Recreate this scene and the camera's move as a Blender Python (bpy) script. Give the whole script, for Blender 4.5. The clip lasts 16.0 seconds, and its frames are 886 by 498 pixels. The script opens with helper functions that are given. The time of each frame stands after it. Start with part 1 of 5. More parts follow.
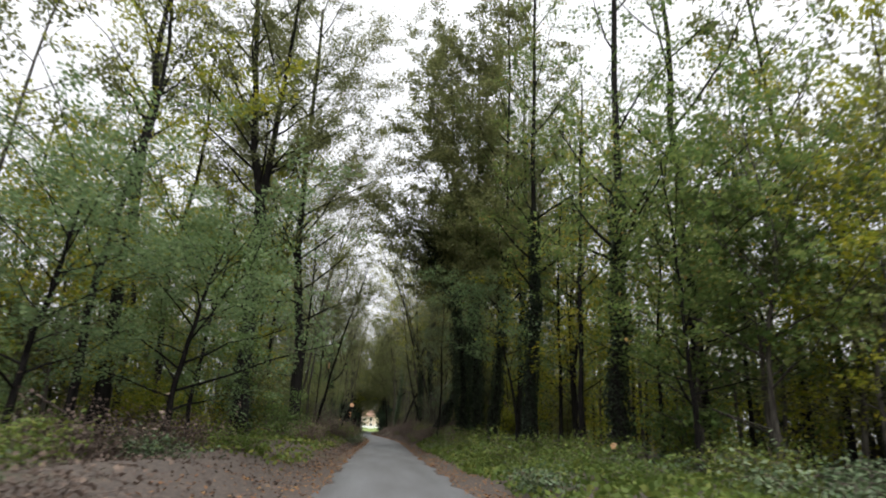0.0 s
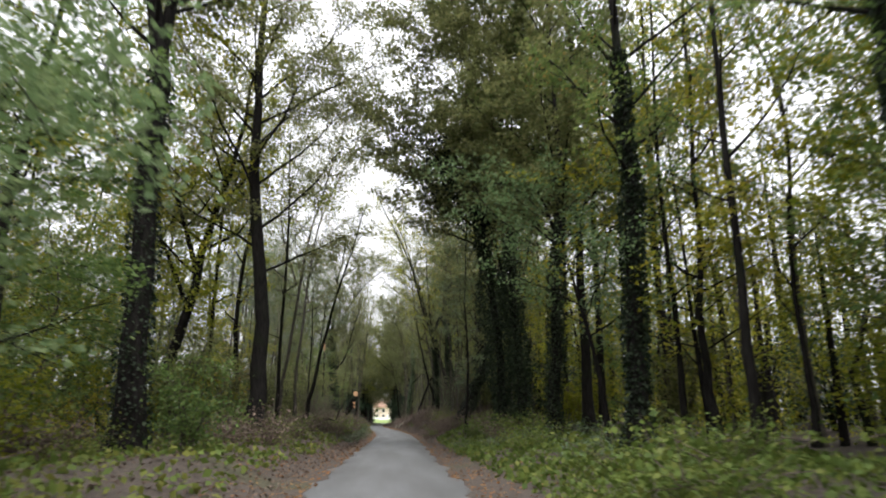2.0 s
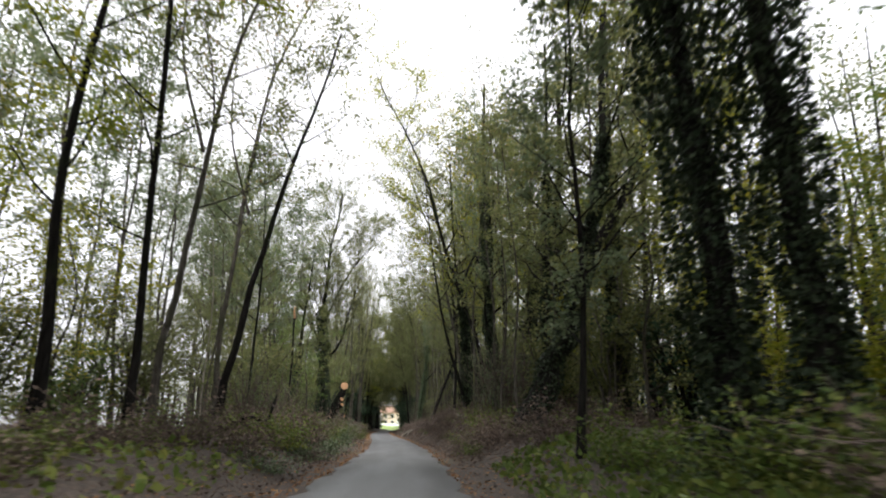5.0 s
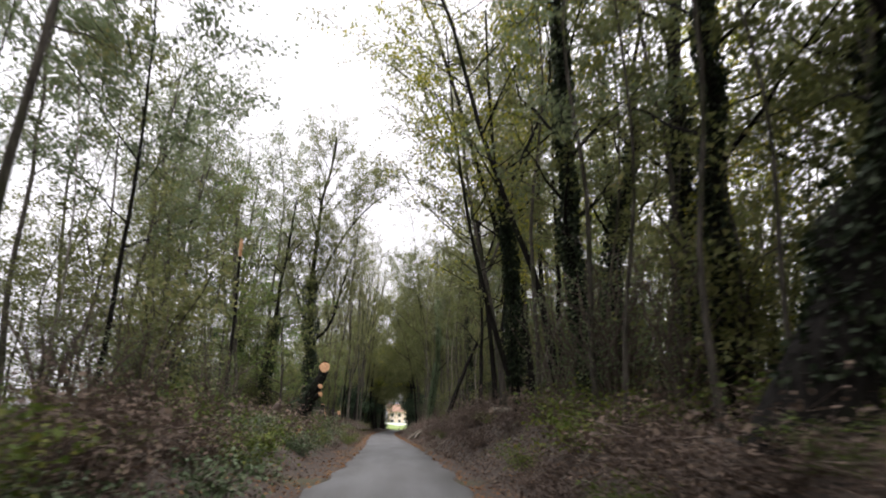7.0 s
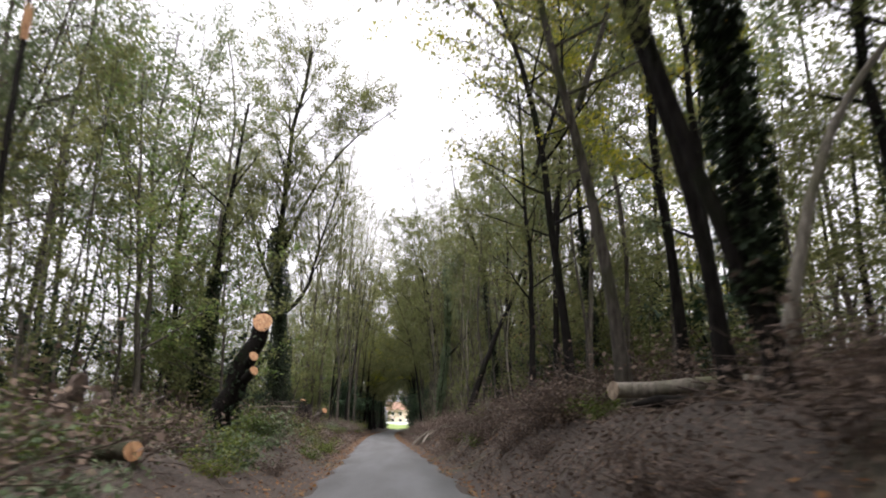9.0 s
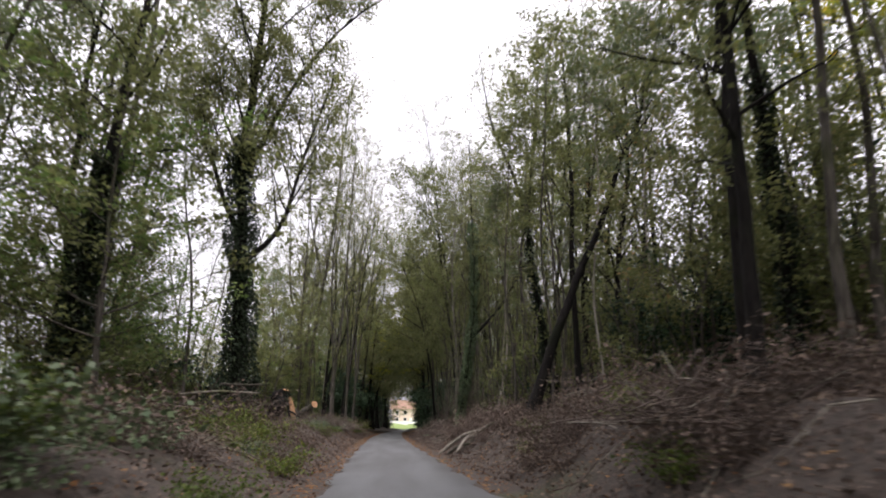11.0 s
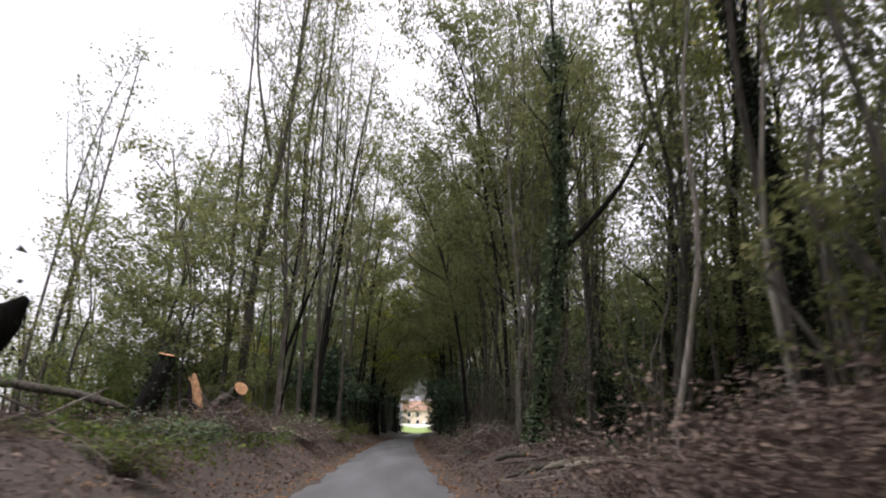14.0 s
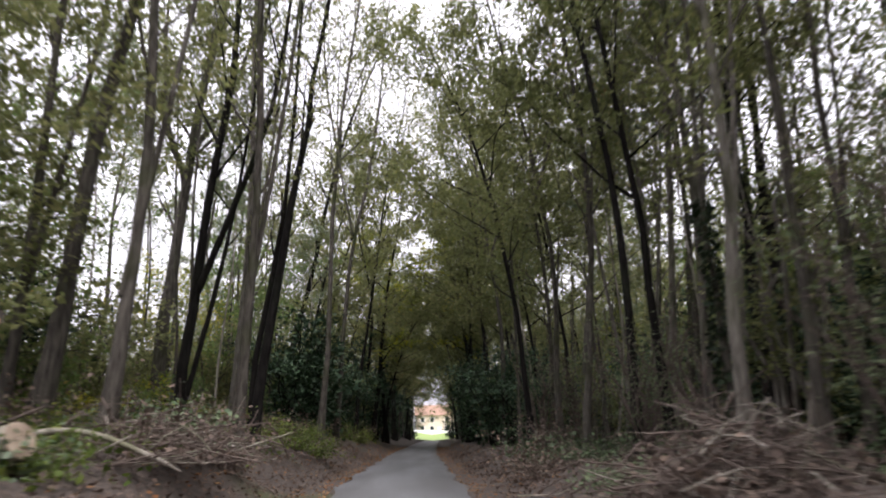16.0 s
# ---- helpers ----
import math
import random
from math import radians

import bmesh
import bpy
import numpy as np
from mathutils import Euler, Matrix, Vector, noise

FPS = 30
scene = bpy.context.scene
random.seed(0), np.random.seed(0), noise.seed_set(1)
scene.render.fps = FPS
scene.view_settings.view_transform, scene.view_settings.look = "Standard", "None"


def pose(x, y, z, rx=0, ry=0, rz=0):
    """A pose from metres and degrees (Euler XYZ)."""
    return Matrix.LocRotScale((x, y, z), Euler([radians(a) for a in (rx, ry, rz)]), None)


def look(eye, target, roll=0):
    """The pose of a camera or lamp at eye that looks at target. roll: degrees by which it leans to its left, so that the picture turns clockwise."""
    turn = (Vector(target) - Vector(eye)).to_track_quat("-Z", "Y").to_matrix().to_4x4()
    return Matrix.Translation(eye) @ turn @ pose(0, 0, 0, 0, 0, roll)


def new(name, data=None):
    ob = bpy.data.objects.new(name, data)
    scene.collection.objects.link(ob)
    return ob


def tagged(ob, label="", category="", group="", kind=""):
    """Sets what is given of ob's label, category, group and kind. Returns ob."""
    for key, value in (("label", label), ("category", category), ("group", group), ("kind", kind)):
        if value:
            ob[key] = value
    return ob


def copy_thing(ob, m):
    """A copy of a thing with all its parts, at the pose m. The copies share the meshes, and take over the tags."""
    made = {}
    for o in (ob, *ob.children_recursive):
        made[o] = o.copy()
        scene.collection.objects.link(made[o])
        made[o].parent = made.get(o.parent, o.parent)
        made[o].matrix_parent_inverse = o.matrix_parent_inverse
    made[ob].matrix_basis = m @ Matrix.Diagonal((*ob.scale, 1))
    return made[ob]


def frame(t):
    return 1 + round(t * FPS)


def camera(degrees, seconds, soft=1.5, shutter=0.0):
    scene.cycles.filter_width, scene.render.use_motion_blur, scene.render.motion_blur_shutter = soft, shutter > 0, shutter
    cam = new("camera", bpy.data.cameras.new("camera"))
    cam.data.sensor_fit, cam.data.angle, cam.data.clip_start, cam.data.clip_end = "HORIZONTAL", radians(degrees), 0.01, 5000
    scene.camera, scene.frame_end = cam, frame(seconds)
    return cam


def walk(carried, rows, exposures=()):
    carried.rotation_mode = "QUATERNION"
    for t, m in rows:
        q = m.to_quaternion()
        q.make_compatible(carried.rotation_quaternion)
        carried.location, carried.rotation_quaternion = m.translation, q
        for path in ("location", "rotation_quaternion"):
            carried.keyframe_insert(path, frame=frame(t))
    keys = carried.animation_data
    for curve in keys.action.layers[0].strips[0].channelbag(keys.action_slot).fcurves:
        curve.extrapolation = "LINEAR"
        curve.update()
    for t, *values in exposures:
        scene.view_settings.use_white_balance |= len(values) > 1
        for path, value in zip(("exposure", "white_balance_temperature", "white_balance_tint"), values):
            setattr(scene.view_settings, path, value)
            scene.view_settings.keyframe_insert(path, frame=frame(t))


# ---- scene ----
cam = camera(66.0, 16.0, soft=2.0, shutter=0.45)
PATH = [
    (0.0, (-0.878, 1.565, 1.201), (0.047, 11.182, 3.781), 2.12),
    (0.5, (-0.703, 4.937, 1.215), (0.228, 14.561, 3.770), 1.14),
    (1.0, (-0.531, 8.428, 1.237), (0.386, 18.076, 3.702), 0.62),
    (1.5, (-0.363, 12.103, 1.264), (0.515, 21.765, 3.686), -0.40),
    (2.0, (-0.228, 15.851, 1.258), (0.632, 25.515, 3.678), -0.74),
    (2.5, (-0.082, 19.656, 1.218), (0.731, 29.330, 3.617), -0.92),
    (3.0, (0.019, 23.552, 1.187), (0.768, 33.218, 3.638), -0.73),
    (3.5, (0.112, 27.334, 1.149), (0.831, 37.003, 3.599), -0.08),
    (4.0, (0.235, 31.138, 1.125), (0.972, 40.800, 3.595), -0.29),
    (6.5, (0.832, 51.554, 1.082), (1.398, 61.206, 3.635), 0.81),
    (7.0, (0.845, 55.494, 1.141), (1.393, 65.156, 3.660), 0.64),
    (7.5, (0.846, 59.543, 1.202), (1.368, 69.213, 3.694), 0.38),
    (8.0, (0.848, 63.574, 1.237), (1.369, 73.234, 3.770), 0.28),
    (8.5, (0.849, 67.737, 1.241), (1.382, 77.415, 3.700), -0.15),
    (9.0, (0.775, 71.930, 1.202), (1.353, 81.596, 3.698), -0.38),
    (11.5, (0.029, 91.057, 1.120), (0.491, 100.728, 3.621), 0.47),
    (12.0, (0.023, 95.429, 1.143), (0.416, 105.094, 3.677), 0.92),
    (12.5, (0.033, 99.773, 1.177), (0.402, 109.440, 3.707), 1.01),
    (13.0, (0.026, 104.056, 1.234), (0.385, 113.723, 3.766), 0.77),
    (13.5, (-0.001, 108.197, 1.254), (0.327, 117.864, 3.790), 0.90),
    (14.0, (-0.040, 112.363, 1.242), (0.291, 122.030, 3.781), 0.54),
    (14.5, (-0.106, 116.549, 1.227), (0.206, 126.223, 3.738), 0.14),
    (15.0, (-0.249, 120.767, 1.202), (0.021, 130.442, 3.717), -0.03),
    (15.5, (-0.481, 125.005, 1.181), (-0.227, 134.661, 3.769), -0.12),
    (16.0, (-0.764, 129.199, 1.170), (-0.571, 138.846, 3.797), -0.07),
]
walk(cam, [(t, look(e, g, r)) for t, e, g, r in PATH],
     [(0.0, 0.8, 6400, 11), (1.5, 1.12, 6350, 12), (3.0, 1.45, 6400, 11), (4.2, 1.38, 6400, 10), (6.3, 1.15, 6450, 17), (9.2, 1.35, 6450, 18), (11.3, 1.05, 6400, 20), (13.5, 1.05, 6350, 20), (15.0, 1.3, 6350, 20), (16.0, 1.42, 6300, 20)])

# ---- light ----
world = bpy.data.worlds.new("world")
scene.world = world
world.use_nodes = True
wn, wl = world.node_tree.nodes, world.node_tree.links
sky = wn.new("ShaderNodeTexSky")
sky.sky_type, sky.sun_disc = "NISHITA", False
sky.sun_elevation, sky.sun_rotation = radians(48), radians(200)
sky.air_density, sky.dust_density, sky.ozone_density = 1.0, 4.0, 1.0
grey = wn.new("ShaderNodeHueSaturation")
grey.inputs["Saturation"].default_value = 0.10
wl.new(sky.outputs[0], grey.inputs["Color"])
cloud = wn.new("ShaderNodeMixRGB")
cloud.inputs[0].default_value = 0.8
wl.new(grey.outputs[0], cloud.inputs[1])
# an overcast sky is about three times as bright overhead as at the horizon
way = wn.new("ShaderNodeTexCoord")
part_z = wn.new("ShaderNodeSeparateXYZ")
wl.new(way.outputs["Generated"], part_z.inputs[0])
height = wn.new("ShaderNodeMapRange")
height.inputs["From Min"].default_value, height.inputs["From Max"].default_value = 0.0, 1.0
wl.new(part_z.outputs["Z"], height.inputs["Value"])
overcast = wn.new("ShaderNodeMixRGB")
overcast.inputs[1].default_value, overcast.inputs[2].default_value = (3.2, 3.22, 3.25, 1), (9.3, 9.45, 9.7, 1)
wl.new(height.outputs[0], overcast.inputs[0])
wl.new(overcast.outputs[0], cloud.inputs[2])
wl.new(cloud.outputs[0], wn["Background"].inputs["Color"])
wn["Background"].inputs["Strength"].default_value = 0.14
sun = new("sun", bpy.data.lights.new("sun", "SUN"))
sun.data.energy, sun.data.angle, sun.data.color = 1.5, radians(30), (1.0, 0.97, 0.92)
sun.matrix_world = look((0, 0, 60), (-9, 24, 0))

# ---- materials ----


def material(name, rough=0.7):
    m = bpy.data.materials.new(name)
    m.use_nodes = True
    b = m.node_tree.nodes["Principled BSDF"]
    b.inputs["Roughness"].default_value = rough
    return m, m.node_tree.nodes, m.node_tree.links, b


def ramp(nodes, stops):
    r = nodes.new("ShaderNodeValToRGB")
    e = r.color_ramp.elements
    while len(e) < len(stops):
        e.new(0.5)
    for k, (at, col) in enumerate(stops):
        e[k].position, e[k].color = at, (*col, 1)
    return r


def coords(nodes, links, scale):
    c = nodes.new("ShaderNodeTexCoord")
    v = nodes.new("ShaderNodeMapping")
    v.inputs["Scale"].default_value = scale if isinstance(scale, tuple) else (scale,) * 3
    links.new(c.outputs["Object"], v.inputs["Vector"])
    return v


def noise_tex(nodes, links, vec, scale, detail=4.0):
    n = nodes.new("ShaderNodeTexNoise")
    n.inputs["Scale"].default_value, n.inputs["Detail"].default_value = scale, detail
    links.new(vec.outputs[0], n.inputs["Vector"])
    return n


def leaf_material(name, dark, mid, light, rough=0.45, through_light=0.5, dead=None):
    """Leaves: a colour for each leaf, shifted a little from plant to plant, with some light let through."""
    m, n, l, b = material(name, rough + 0.08)
    b.inputs["Specular IOR Level"].default_value = 0.2
    geo, info = n.new("ShaderNodeNewGeometry"), n.new("ShaderNodeObjectInfo")
    add = n.new("ShaderNodeMath")
    add.operation = "MULTIPLY_ADD"
    l.new(info.outputs["Random"], add.inputs[0])
    add.inputs[1].default_value = 0.35
    half = n.new("ShaderNodeMath")
    half.operation = "MULTIPLY"
    half.inputs[1].default_value = 0.65
    l.new(geo.outputs["Random Per Island"], half.inputs[0])
    l.new(half.outputs[0], add.inputs[2])
    stops = [(0.0, dark), (0.5, mid), (0.93, light)]
    if dead:
        stops.append((0.97, dead))
    r = ramp(n, stops)
    l.new(add.outputs[0], r.inputs[0])
    vec = coords(n, l, 1.0)
    blot = noise_tex(n, l, vec, 0.6, 3)
    hue = n.new("ShaderNodeHueSaturation")
    mp = n.new("ShaderNodeMapRange")
    mp.inputs["To Min"].default_value, mp.inputs["To Max"].default_value = 0.65, 1.35
    l.new(blot.outputs["Fac"], mp.inputs["Value"])
    l.new(mp.outputs[0], hue.inputs["Value"])
    l.new(r.outputs[0], hue.inputs["Color"])
    l.new(hue.outputs[0], b.inputs["Base Color"])
    tr = n.new("ShaderNodeBsdfTranslucent")
    l.new(hue.outputs[0], tr.inputs["Color"])
    mix = n.new("ShaderNodeMixShader")
    mix.inputs[0].default_value = through_light
    l.new(b.outputs[0], mix.inputs[1])
    l.new(tr.outputs[0], mix.inputs[2])
    l.new(mix.outputs[0], n["Material Output"].inputs["Surface"])
    return m


def bark_material(name, dark, light, moss, moss_at=0.6, ridge=0.6):
    m, n, l, b = material(name, 0.9)
    b.inputs["Specular IOR Level"].default_value = 0.08
    vec = coords(n, l, (5.0, 5.0, 0.9))
    a = noise_tex(n, l, vec, 3.0, 6)
    wide = noise_tex(n, l, coords(n, l, 1.0), 0.8, 3)
    r = ramp(n, [(0.32, dark), (0.68, light)])
    l.new(a.outputs["Fac"], r.inputs[0])
    mk = ramp(n, [(moss_at - 0.08, (0, 0, 0)), (moss_at + 0.1, (1, 1, 1))])
    l.new(wide.outputs["Fac"], mk.inputs[0])
    mix = n.new("ShaderNodeMixRGB")
    l.new(mk.outputs[0], mix.inputs[0])
    l.new(r.outputs[0], mix.inputs[1])
    mix.inputs[2].default_value = (*moss, 1)
    l.new(mix.outputs[0], b.inputs["Base Color"])
    bump = n.new("ShaderNodeBump")
    bump.inputs["Strength"].default_value, bump.inputs["Distance"].default_value = ridge, 0.05
    l.new(a.outputs["Fac"], bump.inputs["Height"])
    l.new(bump.outputs[0], b.inputs["Normal"])
    return m


LEAF_GREEN = leaf_material("leaf_green", (0.062, 0.112, 0.030), (0.120, 0.182, 0.052), (0.220, 0.260, 0.078), dead=(0.312, 0.216, 0.065))
LEAF_YELLOW = leaf_material("leaf_yellow", (0.121, 0.160, 0.015), (0.237, 0.259, 0.026), (0.396, 0.330, 0.039), dead=(0.385, 0.209, 0.044))
LEAF_OLIVE = leaf_material("leaf_olive", (0.078, 0.095, 0.034), (0.152, 0.168, 0.064), (0.240, 0.235, 0.098), dead=(0.300, 0.195, 0.080))
LEAF_GREY = leaf_material("leaf_grey", (0.092, 0.126, 0.059), (0.151, 0.186, 0.101), (0.220, 0.236, 0.126), dead=(0.270, 0.203, 0.085))
LEAF_FEATHER = leaf_material("leaf_feather", (0.090, 0.152, 0.062), (0.155, 0.225, 0.098), (0.230, 0.290, 0.130), 0.4)
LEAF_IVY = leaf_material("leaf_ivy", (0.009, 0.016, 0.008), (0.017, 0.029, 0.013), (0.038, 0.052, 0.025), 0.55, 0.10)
LEAF_IVY_PALE = leaf_material("leaf_ivy_pale", (0.039, 0.065, 0.029), (0.078, 0.117, 0.055), (0.156, 0.195, 0.104), 0.32, 0.12)
LEAF_YEW = leaf_material("leaf_yew", (0.014, 0.031, 0.015), (0.024, 0.050, 0.024), (0.050, 0.084, 0.036), 0.5, 0.08)
LEAF_DEAD = leaf_material("leaf_dead", (0.058, 0.043, 0.036), (0.125, 0.092, 0.074), (0.225, 0.168, 0.128), 0.7, 0.15)
LEAF_ORANGE = leaf_material("leaf_orange", (0.126, 0.050, 0.020), (0.216, 0.095, 0.036), (0.297, 0.171, 0.072), 0.65, 0.2)
LEAF_FERN = leaf_material("leaf_fern", (0.050, 0.086, 0.017), (0.102, 0.144, 0.029), (0.186, 0.192, 0.043), 0.5, 0.35)
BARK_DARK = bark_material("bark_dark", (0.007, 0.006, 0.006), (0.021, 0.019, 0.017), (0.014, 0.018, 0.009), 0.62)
BARK_GREY = bark_material("bark_grey", (0.034, 0.030, 0.026), (0.110, 0.099, 0.084), (0.042, 0.048, 0.022), 0.58)
BARK_PALE = bark_material("bark_pale", (0.150, 0.135, 0.112), (0.340, 0.310, 0.265), (0.140, 0.140, 0.085), 0.6)
BARK_ASH = bark_material("bark_ash", (0.060, 0.054, 0.046), (0.185, 0.168, 0.144), (0.080, 0.084, 0.050), 0.58)
TWIG_BROWN = bark_material("twig_brown", (0.072, 0.056, 0.048), (0.150, 0.120, 0.102), (0.098, 0.092, 0.066), 0.7)


def cut_wood(name, a, c, e):
    m, n, l, b = material(name, 0.75)
    vec = coords(n, l, 1.0)
    w = n.new("ShaderNodeTexNoise")
    w.inputs["Scale"].default_value, w.inputs["Detail"].default_value = 9.0, 8.0
    l.new(vec.outputs[0], w.inputs["Vector"])
    r = ramp(n, [(0.3, a), (0.55, c), (0.8, e)])
    l.new(w.outputs["Fac"], r.inputs[0])
    streak = noise_tex(n, l, coords(n, l, (16.0, 16.0, 2.5)), 1.6, 6)
    dirt = ramp(n, [(0.36, (0.18, 0.12, 0.09)), (0.52, (1.0, 1.0, 1.0))])
    l.new(streak.outputs["Fac"], dirt.inputs[0])
    mix = n.new("ShaderNodeMixRGB")
    mix.blend_type = "MULTIPLY"
    mix.inputs[0].default_value = 0.5
    l.new(r.outputs[0], mix.inputs[1])
    l.new(dirt.outputs[0], mix.inputs[2])
    l.new(mix.outputs[0], b.inputs["Base Color"])
    return m


CUT_WOOD = cut_wood("cut_wood", (0.34, 0.17, 0.080), (0.48, 0.27, 0.135), (0.58, 0.38, 0.22))
CUT_PALE = cut_wood("weathered_cut_wood", (0.20, 0.15, 0.11), (0.33, 0.26, 0.19), (0.42, 0.34, 0.26))


def ground_material():
    m, n, l, b = material("leaf_litter_soil", 0.95)
    vec = coords(n, l, 1.0)
    fine, wide = noise_tex(n, l, vec, 14.0, 8), noise_tex(n, l, vec, 0.22, 5)
    r = ramp(n, [(0.28, (0.022, 0.017, 0.014)), (0.5, (0.054, 0.041, 0.033)), (0.72, (0.11, 0.083, 0.064))])
    l.new(fine.outputs["Fac"], r.inputs[0])
    g = ramp(n, [(0.3, (0.020, 0.032, 0.008)), (0.7, (0.075, 0.090, 0.022))])
    l.new(fine.outputs["Fac"], g.inputs[0])
    mk = ramp(n, [(0.60, (0, 0, 0)), (0.74, (0.7, 0.7, 0.7))])
    l.new(wide.outputs["Fac"], mk.inputs[0])
    mix = n.new("ShaderNodeMixRGB")
    l.new(mk.outputs[0], mix.inputs[0])
    l.new(r.outputs[0], mix.inputs[1])
    l.new(g.outputs[0], mix.inputs[2])
    l.new(mix.outputs[0], b.inputs["Base Color"])
    bump = n.new("ShaderNodeBump")
    bump.inputs["Strength"].default_value, bump.inputs["Distance"].default_value = 0.9, 0.04
    l.new(fine.outputs["Fac"], bump.inputs["Height"])
    l.new(bump.outputs[0], b.inputs["Normal"])
    return m


def road_material():
    m, n, l, b = material("worn_asphalt", 0.62)
    vec = coords(n, l, 1.0)
    fine, wide = noise_tex(n, l, vec, 60.0, 4), noise_tex(n, l, coords(n, l, (1.0, 0.12, 1.0)), 1.1, 5)
    r = ramp(n, [(0.3, (0.085, 0.088, 0.092)), (0.7, (0.165, 0.168, 0.172))])
    l.new(fine.outputs["Fac"], r.inputs[0])
    d = ramp(n, [(0.35, (0.62, 0.60, 0.58)), (0.65, (1, 1, 1))])
    l.new(wide.outputs["Fac"], d.inputs[0])
    mix = n.new("ShaderNodeMixRGB")
    mix.blend_type = "MULTIPLY"
    mix.inputs[0].default_value = 1.0
    l.new(r.outputs[0], mix.inputs[1])
    l.new(d.outputs[0], mix.inputs[2])
    l.new(mix.outputs[0], b.inputs["Base Color"])
    bump = n.new("ShaderNodeBump")
    bump.inputs["Strength"].default_value, bump.inputs["Distance"].default_value = 0.5, 0.006
    l.new(fine.outputs["Fac"], bump.inputs["Height"])
    l.new(bump.outputs[0], b.inputs["Normal"])
    return m


def plain_material(name, col, col2, rough=0.8, scale=6.0):
    m, n, l, b = material(name, rough)
    t = noise_tex(n, l, coords(n, l, 1.0), scale, 6)
    r = ramp(n, [(0.3, col), (0.7, col2)])
    l.new(t.outputs["Fac"], r.inputs[0])
    l.new(r.outputs[0], b.inputs["Base Color"])
    return m


GROUND = ground_material()
ASPHALT = road_material()
GRASS = plain_material("meadow_grass", (0.10, 0.16, 0.03), (0.19, 0.25, 0.06), 0.9, 3.0)
RENDER_WALL = plain_material("peach_wall_render", (0.60, 0.48, 0.38), (0.72, 0.60, 0.50), 0.85, 2.0)
ROOF_TILE = plain_material("roof_tile", (0.20, 0.12, 0.08), (0.30, 0.19, 0.13), 0.8, 8.0)
WHITE_PAINT = plain_material("white_paint", (0.72, 0.72, 0.70), (0.82, 0.82, 0.80), 0.6, 5.0)
GLASS_DARK = plain_material("dark_pane", (0.02, 0.025, 0.03), (0.04, 0.045, 0.05), 0.12, 2.0)

# ---- mesh helpers ----


class Geo:
    """Collects faces that all have the same number of corners."""

    def __init__(self):
        self.v, self.f, self.n = [], [], 0

    def add(self, v, f):
        self.v.append(v)
        self.f.append(f + self.n)
        self.n += len(v)

    def tube(self, path, radii, sides=6):
        path, radii = np.asarray(path, float), np.asarray(radii, float)
        d = np.gradient(path, axis=0)
        d /= np.linalg.norm(d, axis=1, keepdims=True) + 1e-9
        ref = np.array((1.0, 0, 0)) if abs(d[0, 0]) < 0.8 else np.array((0, 1.0, 0))
        u = np.cross(d, ref)
        u /= np.linalg.norm(u, axis=1, keepdims=True) + 1e-9
        w = np.cross(d, u)
        a = np.arange(sides) * 2 * np.pi / sides
        ring = path[:, None] + radii[:, None, None] * (np.cos(a)[None, :, None] * u[:, None] + np.sin(a)[None, :, None] * w[:, None])
        k, s = len(path), np.arange(sides)
        i = (np.arange(k - 1)[:, None] * sides + s).ravel()
        j = (np.arange(k - 1)[:, None] * sides + (s + 1) % sides).ravel()
        self.add(ring.reshape(-1, 3), np.stack([i, j, j + sides, i + sides], 1))

    def leaves(self, p, size, rng, flat=0.55, along=None, broad=0.34, simple=False):
        """Small folded leaves at the points p. flat: how level the blades lie. simple: three-cornered leaves, for plants seen from afar."""
        k = len(p)
        if not k:
            return
        d = rng.normal(size=(k, 3))
        d[:, 2] = d[:, 2] * (1 - flat) - 0.25
        if along is not None:
            d += along * 1.2
        d /= np.linalg.norm(d, axis=1, keepdims=True) + 1e-9
        up = rng.normal(size=(k, 3)) * (1 - flat)
        up[:, 2] += 1.0
        s = np.cross(d, up)
        s /= np.linalg.norm(s, axis=1, keepdims=True) + 1e-9
        nrm = np.cross(s, d)
        z = (size * rng.uniform(0.6, 1.3, k))[:, None]
        if simple:
            tip = rng.uniform(0.45, 0.8, k)[:, None]
            v = np.stack([p, p + d * z * tip + s * z * broad * 1.15, p + d * z * (1.45 - tip) - s * z * broad * 0.95], 1).reshape(-1, 3)
            self.add(v, np.arange(3 * k).reshape(-1, 3))
            return
        fold = nrm * z * rng.uniform(0.0, 0.16, k)[:, None]
        v = np.stack([p, p + d * z * 0.5 + s * z * broad + fold, p + d * z, p + d * z * 0.5 - s * z * broad + fold], 1).reshape(-1, 3)
        self.add(v, np.arange(4 * k).reshape(-1, 4))

    def mesh(self, name, mat, smooth=False):
        me = bpy.data.meshes.new(name)
        v = np.concatenate(self.v).astype(np.float32)
        f = np.concatenate(self.f).astype(np.int32)
        me.vertices.add(len(v))
        me.vertices.foreach_set("co", v.ravel())
        me.loops.add(f.size)
        me.loops.foreach_set("vertex_index", f.ravel())
        me.polygons.add(len(f))
        me.polygons.foreach_set("loop_start", np.arange(0, f.size, f.shape[1], dtype=np.int32))
        if smooth:
            me.polygons.foreach_set("use_smooth", np.ones(len(f), dtype=bool))
        me.update(calc_edges=True)
        me.materials.append(mat)
        return me


def part(name, mesh, parent, label=""):
    """One mesh object under a thing or under a part."""
    ob = new(name, mesh)
    ob.parent = parent
    return tagged(ob, label)


